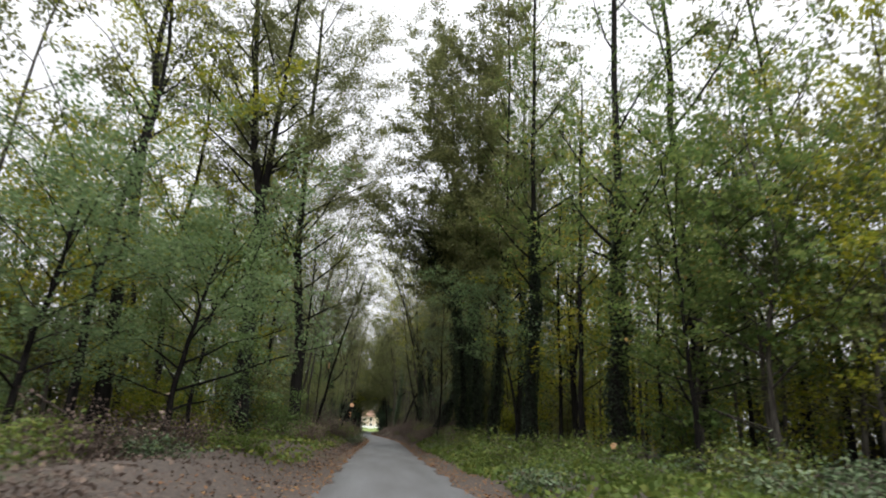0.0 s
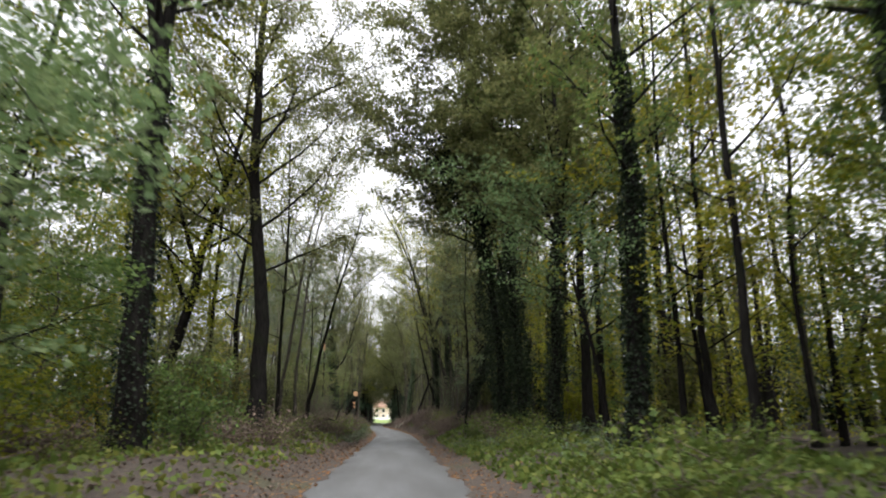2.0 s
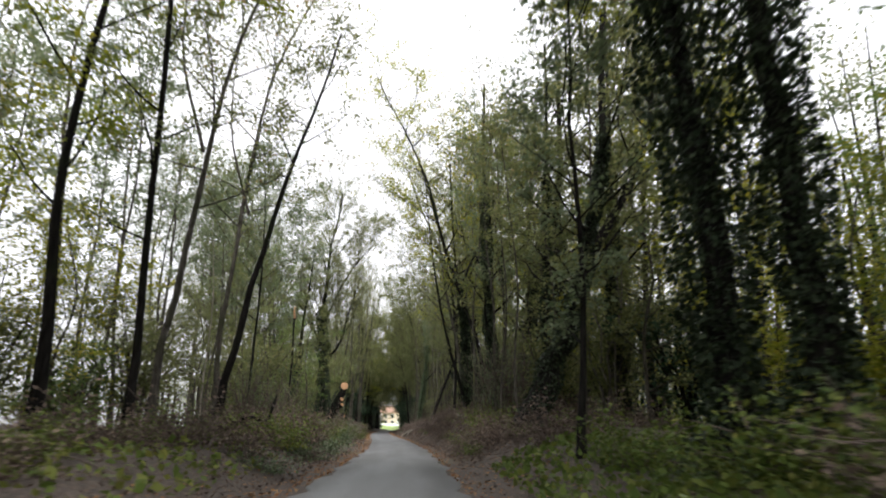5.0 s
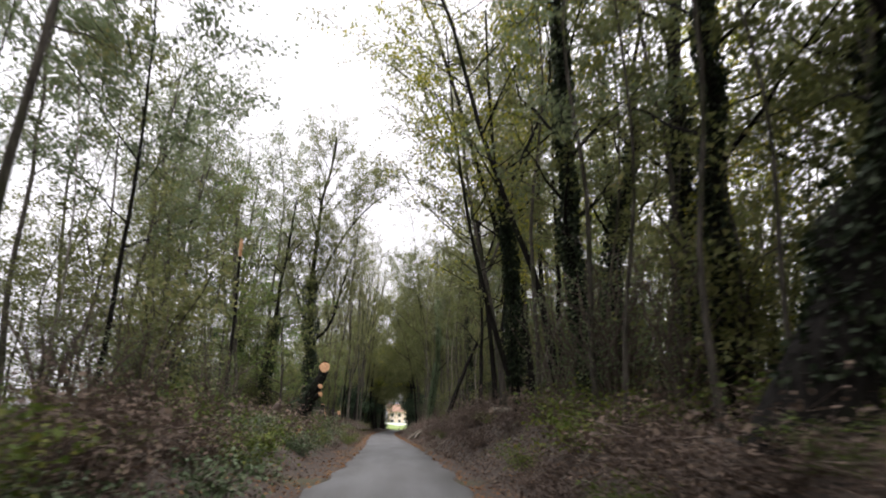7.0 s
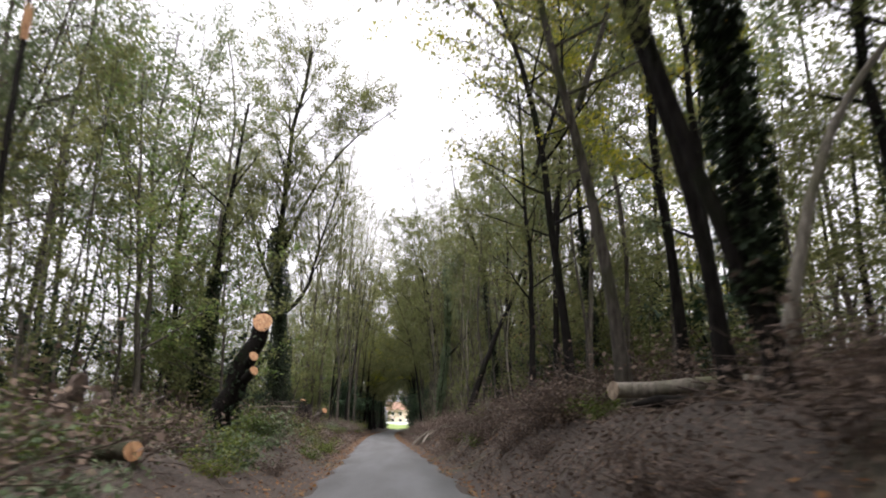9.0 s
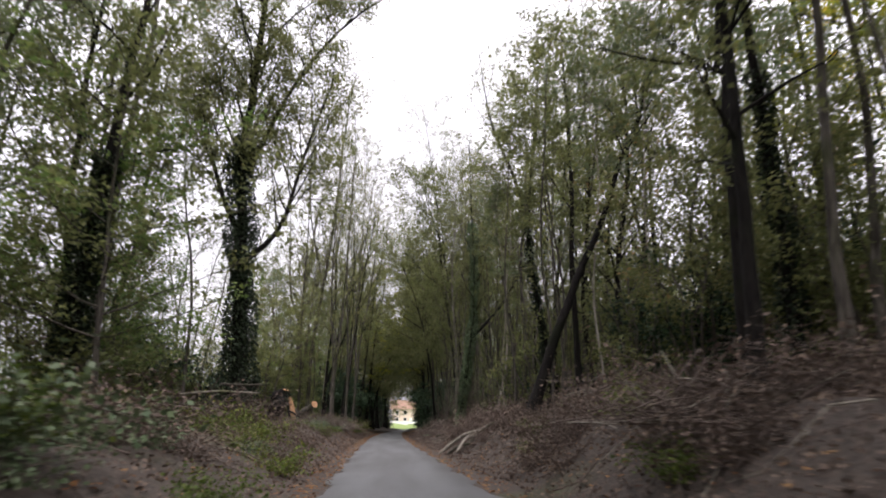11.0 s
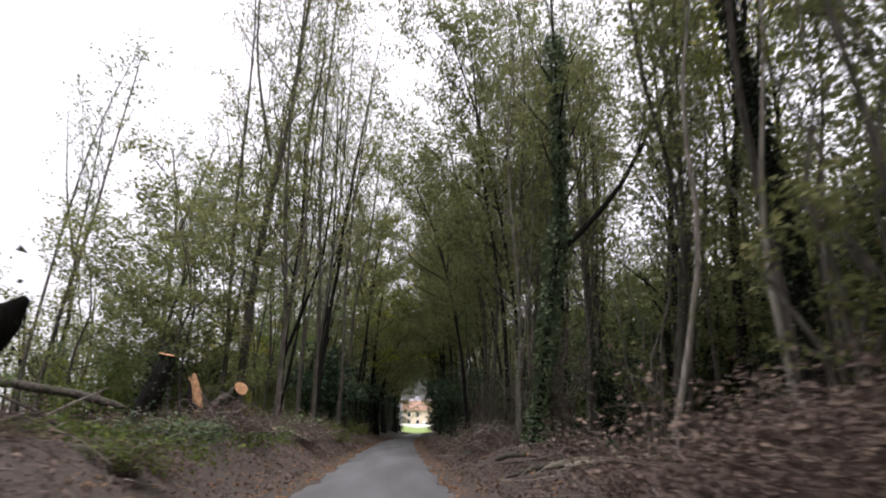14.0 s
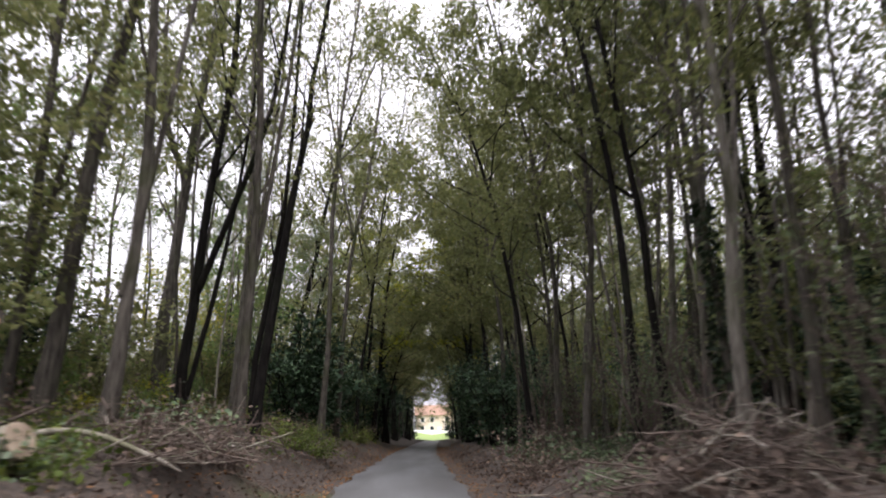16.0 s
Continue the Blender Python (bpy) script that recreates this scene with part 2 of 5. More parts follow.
def box_mesh(name, x0, x1, y0, y1, z0, z1, mat, bevel=0.0):
    bm = bmesh.new()
    bmesh.ops.create_cube(bm, size=1.0)
    for v in bm.verts:
        v.co = Vector(((x0 + x1) / 2 + v.co.x * (x1 - x0), (y0 + y1) / 2 + v.co.y * (y1 - y0), (z0 + z1) / 2 + v.co.z * (z1 - z0)))
    if bevel:
        bmesh.ops.bevel(bm, geom=bm.edges[:], offset=bevel, segments=1, affect="EDGES")
    me = bpy.data.meshes.new(name)
    bm.to_mesh(me)
    bm.free()
    me.materials.append(mat)
    return me


def smooth_path(pts, steps):
    """A curve through the points, at even steps."""
    pts = np.asarray(pts, float)
    if len(pts) < 3:
        return pts[0] + (pts[-1] - pts[0]) * np.linspace(0, 1, steps)[:, None]
    ext = np.concatenate([2 * pts[:1] - pts[1:2], pts, 2 * pts[-1:] - pts[-2:-1]])
    out = []
    for s in np.linspace(0, len(pts) - 1 - 1e-6, steps):
        i, t = int(s), s % 1
        a, b, c, d = ext[i:i + 4]
        out.append(0.5 * (2 * b + (c - a) * t + (2 * a - 5 * b + 4 * c - d) * t * t + (3 * b - a - 3 * c + d) * t ** 3))
    return np.array(out)


# ---- ground and road ----
ROAD_Y = np.array((-60.0, 0, 35, 60, 75, 95, 125, 150, 175, 220, 270, 420))
ROAD_X = np.array((-0.6, -0.45, -0.05, 0.55, 0.72, 0.3, -0.8, -1.5, -1.7, -1.2, -0.2, 0.0))
HALF = 1.5


def road_x(y):
    return np.interp(y, ROAD_Y, ROAD_X)


def bump_noise(x, y):
    return 0.10 * np.sin(x * 0.9 + 1.7 * np.sin(y * 0.31)) + 0.08 * np.sin(y * 0.7 + x * 0.37) + 0.05 * np.sin(x * 2.3 - y * 1.9)


def ground_z(x, y):
    """Height of the ground: level verges at first, then low banks on both sides."""
    x, y = np.asarray(x, float), np.asarray(y, float)
    off = x - road_x(y)
    a = np.abs(off)
    rise_r = np.interp(y, (0, 45, 66, 80, 90, 112, 122, 150, 190), (0.25, 0.35, 1.1, 1.5, 1.5, 1.3, 0.6, 0.5, 0.5))
    rise_l = np.interp(y, (0, 45, 70, 85, 130, 160, 190), (0.4, 0.5, 0.9, 0.8, 0.9, 1.1, 0.6))
    rise = np.where(off > 0, rise_r, rise_l)
    t = np.clip((a - HALF - 0.5) / 2.3, 0, 1)
    far = np.clip((a - 60) / 100, 0, 1)
    return (rise * t * t * (3 - 2 * t) + bump_noise(x, y) * np.clip((a - HALF - 0.3) / 1.5, 0, 1)) * (1 - far) - 0.03


def on_ground(x, y):
    return float(ground_z(x, y))


def sheet(name, xs, ys, height, mat):
    g = Geo()
    gx, gy = np.meshgrid(xs, ys, indexing="ij")
    v = np.stack([gx, gy, height(gx, gy)], -1).reshape(-1, 3)
    n = len(ys)
    i = (np.arange(len(xs) - 1)[:, None] * n + np.arange(n - 1)).ravel()
    g.add(v, np.stack([i, i + n, i + n + 1, i + 1], 1))
    return new(name, g.mesh(name, mat, True))


edge = (-2000, -900, -400, -200, -120, -80, -60, -45)
ground = sheet("ground", np.concatenate([edge, np.arange(-36, -12, 2.0), np.arange(-12, 12.01, 0.4), np.arange(14, 37, 2.0), [-e for e in edge[::-1]]]),
               np.concatenate([(-1500, -600, -200, -90, -50), np.arange(-30, 276, 1.1), (290, 310, 340, 400, 600, 1000, 2500)]), ground_z, GROUND)
tagged(ground, "brown woodland soil with leaf litter and low banks", "ground", kind="structure")

g = Geo()
ys = np.arange(-50, 300, 1.0)
across = np.array((-1.0, -0.96, -0.5, 0, 0.5, 0.96, 1.0))
rough_edge = 0.12 * np.sin(ys * 1.3) + 0.08 * np.sin(ys * 3.1)
vx = road_x(ys)[:, None] + across[None] * (HALF + rough_edge[:, None])
vz = 0.03 * (1 - across ** 2)[None] + 0 * vx
vz[:, (0, -1)] = -0.10
v = np.stack([vx, np.repeat(ys[:, None], 7, 1), vz], -1).reshape(-1, 3)
i = (np.arange(len(ys) - 1)[:, None] * 7 + np.arange(6)).ravel()
g.add(v, np.stack([i, i + 1, i + 8, i + 7], 1))
road = tagged(new("road", g.mesh("road", ASPHALT, True)), "narrow worn grey asphalt lane through the wood", "road", kind="structure")

# ---- plants ----
DENSE = 5.0


def grow(rng, trunk, radii, start, spread, limbs, twig_leaves, leaf, rise=0.55, sides=5, gap=None, droop=0.0, flat=0.55, bare=1, simple=False):
    """Limbs, twigs and leaves round a trunk. Returns the wood and the leaves. gap: keeps limbs short towards the road."""
    wood, crown = Geo(), Geo()
    k = len(trunk)
    pts, ways = [], []
    turn = rng.uniform(0, 6.28)
    for j in range(limbs):
        f = start + (1 - start) * ((j + rng.uniform(0.1, 0.9)) / limbs) ** 0.85
        i = min(int(f * (k - 1)), k - 2)
        t = f * (k - 1) - i
        base = trunk[i] * (1 - t) + trunk[i + 1] * t
        r0 = (radii[i] * (1 - t) + radii[i + 1] * t) * rng.uniform(0.35, 0.55)
        r0 = min(r0, 0.075)
        turn += 2.4 + rng.uniform(-0.5, 0.5)
        u = (f - start) / (1 - start + 1e-6)
        length = spread * (0.55 + 0.75 * math.sin(math.pi * min(0.15 + 0.8 * u, 1))) * rng.uniform(0.65, 1.2)
        way = np.array((math.cos(turn), math.sin(turn), rise + 0.7 * u + rng.uniform(-0.2, 0.2)))
        if gap is not None and way[0] * gap > 0:
            length *= 1 - 0.3 * abs(way[0])
        way /= np.linalg.norm(way)
        bend = np.array((rng.uniform(-0.25, 0.25), rng.uniform(-0.25, 0.25), rng.uniform(-0.05, 0.3) - droop))
        s = np.linspace(0, 1, 6)[:, None]
        limb = base + length * (s * way + s * s * bend) + rng.normal(scale=0.05 * length, size=(6, 3)) * s * 0.5
        wood.tube(limb, np.maximum(r0 * (1 - s[:, 0]) ** 0.8, 0.012), sides)
        subs = max(4, int(length * 1.7))
        for q in range(subs):
            g0 = 0.2 + 0.8 * (q + rng.uniform(0, 1)) / subs
            a = min(int(g0 * 5), 4)
            b0 = limb[a] + (limb[a + 1] - limb[a]) * (g0 * 5 - a)
            w2 = way * 0.6 + rng.normal(scale=0.55, size=3)
            w2[2] = w2[2] * 0.6 + 0.15 - droop
            w2 /= np.linalg.norm(w2)
            l2 = length * rng.uniform(0.18, 0.42) * (1.15 - 0.5 * g0) + 0.35
            s2 = np.linspace(0, 1, 3)[:, None]
            sub = b0 + l2 * (s2 * w2 + s2 * s2 * np.array((0, 0, rng.uniform(-0.25, 0.15) - droop)))
            if q % bare == 0:
                wood.tube(sub, np.maximum(r0 * 0.28 * (1 - 0.8 * s2[:, 0]), 0.007), 3)
            m = max(5, int(twig_leaves * l2 * DENSE))
            at = rng.uniform(0.15, 1.08, m)[:, None]
            spot = b0 + l2 * (at * w2) + rng.normal(scale=(0.20, 0.20, 0.11), size=(m, 3)) * (0.6 + 0.35 * l2)
            pts.append(spot)
            ways.append(np.repeat(w2[None], m, 0))
    p, w = np.concatenate(pts), np.concatenate(ways)
    crown.leaves(p, leaf, rng, flat, w * 0.6, 0.4, simple)
    return wood, crown


def climb(rng, path, radii, low, high, thick, leaf, count):
    """Ivy leaves round a trunk between two heights."""
    g = Geo()
    z = path[:, 2]
    h = rng.uniform(low, high, count)
    c = np.stack([np.interp(h, z, path[:, 0]), np.interp(h, z, path[:, 1]), h], 1)
    lump = 1 + 0.6 * np.sin(h * 1.3 + rng.uniform(0, 6)) * np.sin(h * 0.47 + 1.0)
    r = np.interp(h, z, radii) + thick * lump * rng.uniform(0, 1, count) ** 0.7
    a = rng.uniform(0, 2 * np.pi, count)
    out = np.stack([np.cos(a), np.sin(a), np.zeros(count)], 1)
    g.leaves(c + out * r[:, None], leaf, rng, 0.2, out * 0.9 + np.array((0, 0, -0.7)), 0.42)
    return g


def flare(k, r, top=0.22):
    """Radii of a trunk from its spreading foot to its top."""
    s = np.linspace(0, 1, k)
    return r * (1 - (1 - top) * s ** 0.9) * (1 + 0.55 * np.exp(-s * 22))


seed_count = [100]


def tree(name, pts, width, label, leaves=None, bark=None, start=0.4, spread=3.5, limbs=14, twig=7, leaf=0.175, ivy=None, ivy_leaf=None, fork=(), gap=None,
         group="", droop=0.0, local=False, rise=0.55, top=0.22, wander=0.0):
    """A tree along the points of its trunk. ivy: low and high end, thickness and number of leaves. fork: further stems."""
    seed_count[0] += 1
    rng = np.random.default_rng(seed_count[0])
    pts = np.array(pts, float)
    base = pts[0].copy()
    if not local:
        base[2] = on_ground(base[0], base[1]) - 0.12
        pts[0, 2] = base[2]
    root = new(name)
    root.location = base
    tagged(root, label, "tree", group)
    rel = pts - base
    if not local and leaves and (abs(base[0]) > 9 or base[1] > 150):
        leaf, twig = leaf * 1.1, twig * 0.85
    elif not local:
        leaf, twig = leaf * 0.70, twig * 1.75
    if not local and base[1] > 140 and base[0] < 0:
        twig *= 0.95
        wander = wander or 0.2
    if not local and base[1] > 108:
        twig, rise = twig * 0.62, max(rise, 1.15)
    path = smooth_path(rel, 14)
    path[1:, :2] += rng.normal(scale=width * 0.10, size=(13, 2))
    if wander:
        up, ph = np.linspace(0, 1, 14), rng.uniform(0, 6.28, 4)
        path[:, 0] += wander * up ** 0.6 * (np.sin(5.0 * up + ph[0]) + 0.5 * np.sin(11.0 * up + ph[1]) - np.sin(ph[0]) * (1 - up))
        path[:, 1] += wander * up ** 0.6 * (np.sin(4.3 * up + ph[2]) + 0.5 * np.sin(10.0 * up + ph[3]) - np.sin(ph[2]) * (1 - up))
    radii = flare(14, width / 2, top)
    g = Geo()
    g.tube(path, radii, 10)
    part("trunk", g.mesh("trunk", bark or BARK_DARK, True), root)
    stems = [(path, radii)]
    for extra, w in fork:
        ep = smooth_path(np.array(extra, float) - base, 9)
        er = np.linspace(w / 2, w * 0.12, 9)
        g = Geo()
        g.tube(ep, er, 8)
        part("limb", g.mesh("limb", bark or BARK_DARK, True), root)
        stems.append((ep, er))
    for n, (sp, sr) in enumerate(stems):
        if leaves is None:
            break
        wood, crown = grow(rng, sp, sr, start if n == 0 else 0.35, spread if n == 0 else spread * 0.75, limbs if n == 0 else max(6, limbs * 2 // 3), twig, leaf, rise, 4 if local else 5, gap, droop, bare=2 if local else 1, simple=local or base[1] > 140 or abs(base[0]) > 9)
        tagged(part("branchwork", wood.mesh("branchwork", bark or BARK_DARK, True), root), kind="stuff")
        part("crown", crown.mesh("crown", leaves), root)
    if ivy:
        low, high, thick, count = ivy
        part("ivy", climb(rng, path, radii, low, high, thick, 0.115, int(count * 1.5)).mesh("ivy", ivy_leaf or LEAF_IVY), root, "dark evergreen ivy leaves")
    return root


OAK = "tall woodland tree with a dark bare trunk and thin green crown"
IVY = "tall dark trunk wrapped in ivy under a green crown"
SLIM = "slim young woodland tree with sparse green leaves"
ASH = "slender grey-barked tree with several rising stems and thin leaves"

# first stretch, left of the lane
tree("oak_tree", [(-5.7, 46.5, 0), (-5.64, 46.5, 4), (-6.1, 46.5, 11.5), (-6.3, 46.5, 18), (-6.0, 46.5, 31)], 0.86, "tall straight dark-barked tree beside the lane", LEAF_OLIVE,
     start=0.36, spread=6.6, limbs=28, twig=13)
tree("forked_tree", [(-6.95, 34.9, 0), (-6.9, 34.9, 3.8), (-7.0, 34.9, 12.0), (-7.7, 34.9, 16), (-8.4, 34.9, 27)], 0.86, "big dark tree that forks high up, ivy on its trunk", LEAF_OLIVE,
     start=0.5, spread=4.6, limbs=22, twig=9, ivy=(0.3, 11, 0.10, 1500), fork=[([(-7.0, 34.9, 11.3), (-6.7, 34.9, 14.5), (-5.9, 34.9, 26)], 0.52)])
tree("slim_tree", [(-6.6, 58.5, 0), (-6.5, 58.5, 4.5), (-6.1, 57, 12.6), (-6.2, 56.5, 19)], 0.30, SLIM, LEAF_OLIVE, start=0.4, spread=2.6, limbs=16)
tree("leaning_oak", [(-10.9, 48, 0), (-9.6, 48, 4.8), (-8.75, 48, 9.3), (-8.2, 48, 11.5), (-7.4, 48, 15), (-6.8, 48, 19)], 0.56, "leaning dark tree with yellow-green leaves", LEAF_YELLOW,
     start=0.3, spread=4.6, limbs=18, fork=[([(-9.0, 48, 8.2), (-9.8, 47.5, 11), (-11.4, 47, 16)], 0.28), ([(-9.3, 48, 6.5), (-11, 48.5, 10), (-13.5, 49, 14)], 0.24)])
tree("hazel_tree", [(-6.6, 22, 0), (-6.4, 22, 2.5), (-5.9, 22, 4.8), (-5.5, 22.4, 6.6)], 0.22, "young leafy tree with feathery drooping green sprays", LEAF_FEATHER, start=0.15, spread=3.4, limbs=26, twig=9.5, leaf=0.15, droop=0.16, rise=0.25)
tree("hazel_tree", [(-8.9, 18, 0), (-8.7, 18, 2.4), (-8.3, 18, 4.6), (-8.0, 18, 6.8)], 0.22, "young leafy tree with feathery drooping green sprays", LEAF_FEATHER, start=0.15, spread=3.4, limbs=24, twig=9, leaf=0.15, droop=0.14, rise=0.3)
tree("hazel_tree", [(-7.6, 28.5, 0), (-7.5, 28.5, 2.5), (-7.1, 28.5, 5.5), (-6.8, 28.5, 7.5)], 0.2, "young leafy tree with feathery drooping green sprays", LEAF_GREEN, start=0.2, spread=2.8, limbs=20, twig=11.34, leaf=0.165, droop=0.14, rise=0.3)
tree("oak_tree", [(-11.5, 30, 0), (-11.3, 30, 8), (-11.2, 30, 16), (-11, 30, 23)], 0.6, OAK, LEAF_OLIVE, start=0.4, spread=4.2, limbs=16, gap=1)
tree("oak_tree", [(-9.2, 52.5, 0), (-9.2, 52.5, 7), (-9.0, 52.5, 14), (-9, 52.5, 20)], 0.26, SLIM, LEAF_YELLOW, start=0.3, spread=3.0, limbs=16)

# first stretch, right of the lane
tree("ivy_tree", [(7.6, 24.8, 0), (7.6, 24.8, 2.6), (7.7, 24.8, 7), (7.8, 24.8, 9.5), (8.0, 24.8, 26)], 0.7, IVY, LEAF_GREEN, start=0.5, spread=4.0, limbs=16, twig=6.5, ivy=(0.2, 10, 0.10, 2500), gap=-1)
tree("ivy_tree", [(6.55, 34.1, 0), (6.7, 34.1, 3.5), (6.9, 34.1, 8.6), (6.9, 34.1, 14), (7.0, 34.1, 27)], 0.6, IVY, LEAF_GREEN, start=0.46, spread=4.0, limbs=20, twig=8, ivy=(0.2, 12, 0.12, 3500), gap=-1)
tree("slim_tree", [(8.65, 35.9, 0), (8.7, 35.9, 3), (8.6, 35.9, 8), (8.9, 35.9, 18)], 0.26, SLIM, LEAF_GREEN, start=0.45, spread=2.6, limbs=14, twig=5)
tree("slim_tree", [(9.4, 35.4, 0), (9.2, 35.4, 3), (9.5, 35.4, 8), (9.9, 35.4, 19)], 0.34, SLIM, LEAF_YELLOW, start=0.45, spread=2.8, limbs=14, twig=5)
tree("ivy_tree", [(6.5, 43.2, 0), (6.75, 43.2, 4), (7.0, 43.2, 7.9), (7.3, 43.2, 11.5), (7.2, 43.2, 31)], 0.54, IVY, LEAF_OLIVE, start=0.5, leaf=0.26, spread=5.2, limbs=32, twig=9, ivy=(0.2, 12, 0.15, 3500))
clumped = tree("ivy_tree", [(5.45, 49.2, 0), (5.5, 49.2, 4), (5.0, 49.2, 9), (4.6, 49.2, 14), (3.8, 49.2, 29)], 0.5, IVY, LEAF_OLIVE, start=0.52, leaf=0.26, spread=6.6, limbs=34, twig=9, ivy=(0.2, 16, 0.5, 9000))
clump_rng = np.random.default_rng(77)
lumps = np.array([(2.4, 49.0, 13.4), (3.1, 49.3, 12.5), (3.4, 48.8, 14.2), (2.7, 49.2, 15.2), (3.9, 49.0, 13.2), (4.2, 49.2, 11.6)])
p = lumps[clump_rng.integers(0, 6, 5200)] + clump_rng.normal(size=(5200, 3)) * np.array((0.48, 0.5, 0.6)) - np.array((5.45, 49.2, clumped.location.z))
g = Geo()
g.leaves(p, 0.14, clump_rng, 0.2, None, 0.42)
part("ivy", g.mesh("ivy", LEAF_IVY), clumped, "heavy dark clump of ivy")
tree("ivy_tree", [(6.3, 48.1, 0), (6.2, 48.1, 4), (5.9, 48.1, 9), (6.0, 48.1, 14), (6.0, 48.1, 30)], 0.5, IVY, LEAF_OLIVE, start=0.52, leaf=0.26, spread=5.0, limbs=28, twig=9, ivy=(0.2, 13, 0.35, 6000))
tree("slim_tree", [(8.3, 31.2, 0), (8.3, 31.2, 6), (8.4, 31.2, 12), (8.6, 31.2, 18)], 0.28, SLIM, LEAF_GREEN, start=0.3, spread=3.0, limbs=14, twig=4)
tree("oak_tree", [(8.8, 46, 0), (8.8, 46, 8), (9.0, 46, 16), (8.9, 46, 27)], 0.5, OAK, LEAF_GREEN, start=0.4, spread=4.2, limbs=24, twig=8)
tree("oak_tree", [(10.6, 49.4, 0), (10.6, 49.4, 7), (10.8, 49.4, 14), (11, 49.4, 21)], 0.42, OAK, LEAF_YELLOW, start=0.35, spread=3.8, limbs=13, twig=3.5)
tree("oak_tree", [(11.8, 44.3, 0), (11.8, 44.3, 7), (11.9, 44.3, 14), (12.2, 44.3, 21)], 0.40, OAK, LEAF_YELLOW, start=0.3, spread=3.8, limbs=13, twig=3.5)
tree("oak_tree", [(11.3, 26, 0), (11.0, 26, 6), (10.7, 26, 13), (10.5, 26, 22)], 0.6, OAK, LEAF_GREEN, start=0.35, spread=4.2, limbs=13, twig=6)
tree("slim_tree", [(4.1, 52.5, 0), (4.3, 52.5, 4), (4.2, 52.5, 8), (4.4, 52.5, 12)], 0.16, SLIM, LEAF_GREY, start=0.2, spread=2.0, limbs=18, twig=8, gap=-1)
tree("hazel_tree", [(6.9, 37.5, 0), (6.6, 37.5, 3), (6.0, 37.5, 5.5), (5.6, 37.5, 8)], 0.2, "young leafy tree with level green sprays", LEAF_FEATHER, start=0.4, spread=3.3, limbs=18, twig=6.5, leaf=0.165, droop=0.10, rise=0.2)
tree("hazel_tree", [(8.4, 20.5, 0), (8.2, 20.5, 3), (8.0, 20.5, 6), (7.6, 20.5, 9.5)], 0.2, "young leafy tree with level green sprays", LEAF_GREEN, start=0.2, spread=3.6, limbs=22, twig=6.5, leaf=0.165, droop=0.08, rise=0.25)
tree("hazel_tree", [(9.5, 36, 0), (9.3, 36, 3), (9.2, 36, 6), (9.0, 36, 10)], 0.2, "young leafy tree with level yellow-green sprays", LEAF_YELLOW, start=0.2, spread=3.4, limbs=20, twig=6.5, leaf=0.165, droop=0.05, rise=0.3)

# second stretch
tree("leaning_tree", [(-5.6, 63, 0), (-5.15, 62.7, 2.2), (-4.58, 62.6, 4.8), (-3.85, 62.6, 8), (-2.85, 62.5, 11.4), (-1.7, 62.5, 15.6)], 0.34, "slim bare dark tree leaning over the lane", LEAF_OLIVE, start=0.66, spread=1.7, limbs=9)
tree("ivy_tree", [(5.0, 62.5, 0), (6.1, 62.5, 3.5), (6.75, 62.5, 5.1), (7.8, 62.5, 9), (8.6, 62.5, 17)], 0.92, "leaning dark trunk wrapped in ivy", LEAF_OLIVE, start=0.45, spread=3.8, limbs=12, twig=4.5, ivy=(0.8, 11, 0.07, 4000), fork=[([(7.3, 62.5, 6.8), (8.4, 62.4, 8.6), (9.6, 62.3, 11), (10.6, 62.2, 16)], 0.42)], gap=-1)
tree("oak_tree", [(9.6, 66.5, 0), (9.5, 66.5, 6), (9.8, 66.5, 12), (10, 66.5, 22)], 0.44, IVY, LEAF_OLIVE, start=0.4, spread=4.4, limbs=24, twig=8, ivy=(1, 10, 0.15, 2500), gap=-1)
tree("oak_tree", [(12.4, 70.5, 0), (12.4, 70.5, 6), (12.6, 70.5, 12), (12.4, 70.5, 22)], 0.4, OAK, LEAF_OLIVE, start=0.35, spread=4.6, limbs=24, twig=8)
tree("oak_tree", [(9.4, 75, 0), (9.4, 75, 8), (9.6, 75, 15), (9.8, 75, 23)], 0.8, IVY, LEAF_OLIVE, start=0.35, spread=4.4, limbs=16, twig=5, ivy=(1, 11, 0.15, 3000))
tree("ivy_tree", [(5.9, 73, 0), (5.6, 72.8, 3.2), (5.2, 72.6, 5.5), (5.0, 72.5, 10), (5.0, 72.5, 19)], 0.55, IVY, LEAF_OLIVE, start=0.4, spread=3.2, limbs=12, twig=4.5, ivy=(1, 12, 0.12, 4000), gap=-1)
tree("ivy_tree", [(7.0, 68.3, 0), (7.1, 68.3, 5), (7.3, 68.3, 10), (7.5, 68.3, 19)], 0.5, IVY, LEAF_OLIVE, start=0.4, spread=3.4, limbs=12, twig=4.5, ivy=(1, 11, 0.1, 3000), gap=-1)
tree("twin_tree", [(5.05, 79.2, 0), (4.84, 79.2, 1.7), (4.71, 79.2, 3.0), (4.66, 79.2, 5.4), (4.5, 79.2, 8), (4.0, 79.2, 12.2), (3.7, 79, 17)], 0.36, "twin-stemmed bare dark tree, the stems parting near the ground", LEAF_OLIVE, start=0.6, spread=2.6,
     limbs=12, ivy=(1.2, 8, 0.16, 3000), fork=[([(4.77, 79.2, 2.1), (4.44, 79.15, 3.1), (3.87, 79.1, 4.95), (3.5, 79, 6.4), (3.05, 79, 8.6), (2.6, 79, 11.7), (2.2, 79, 16)], 0.24)], gap=-1)
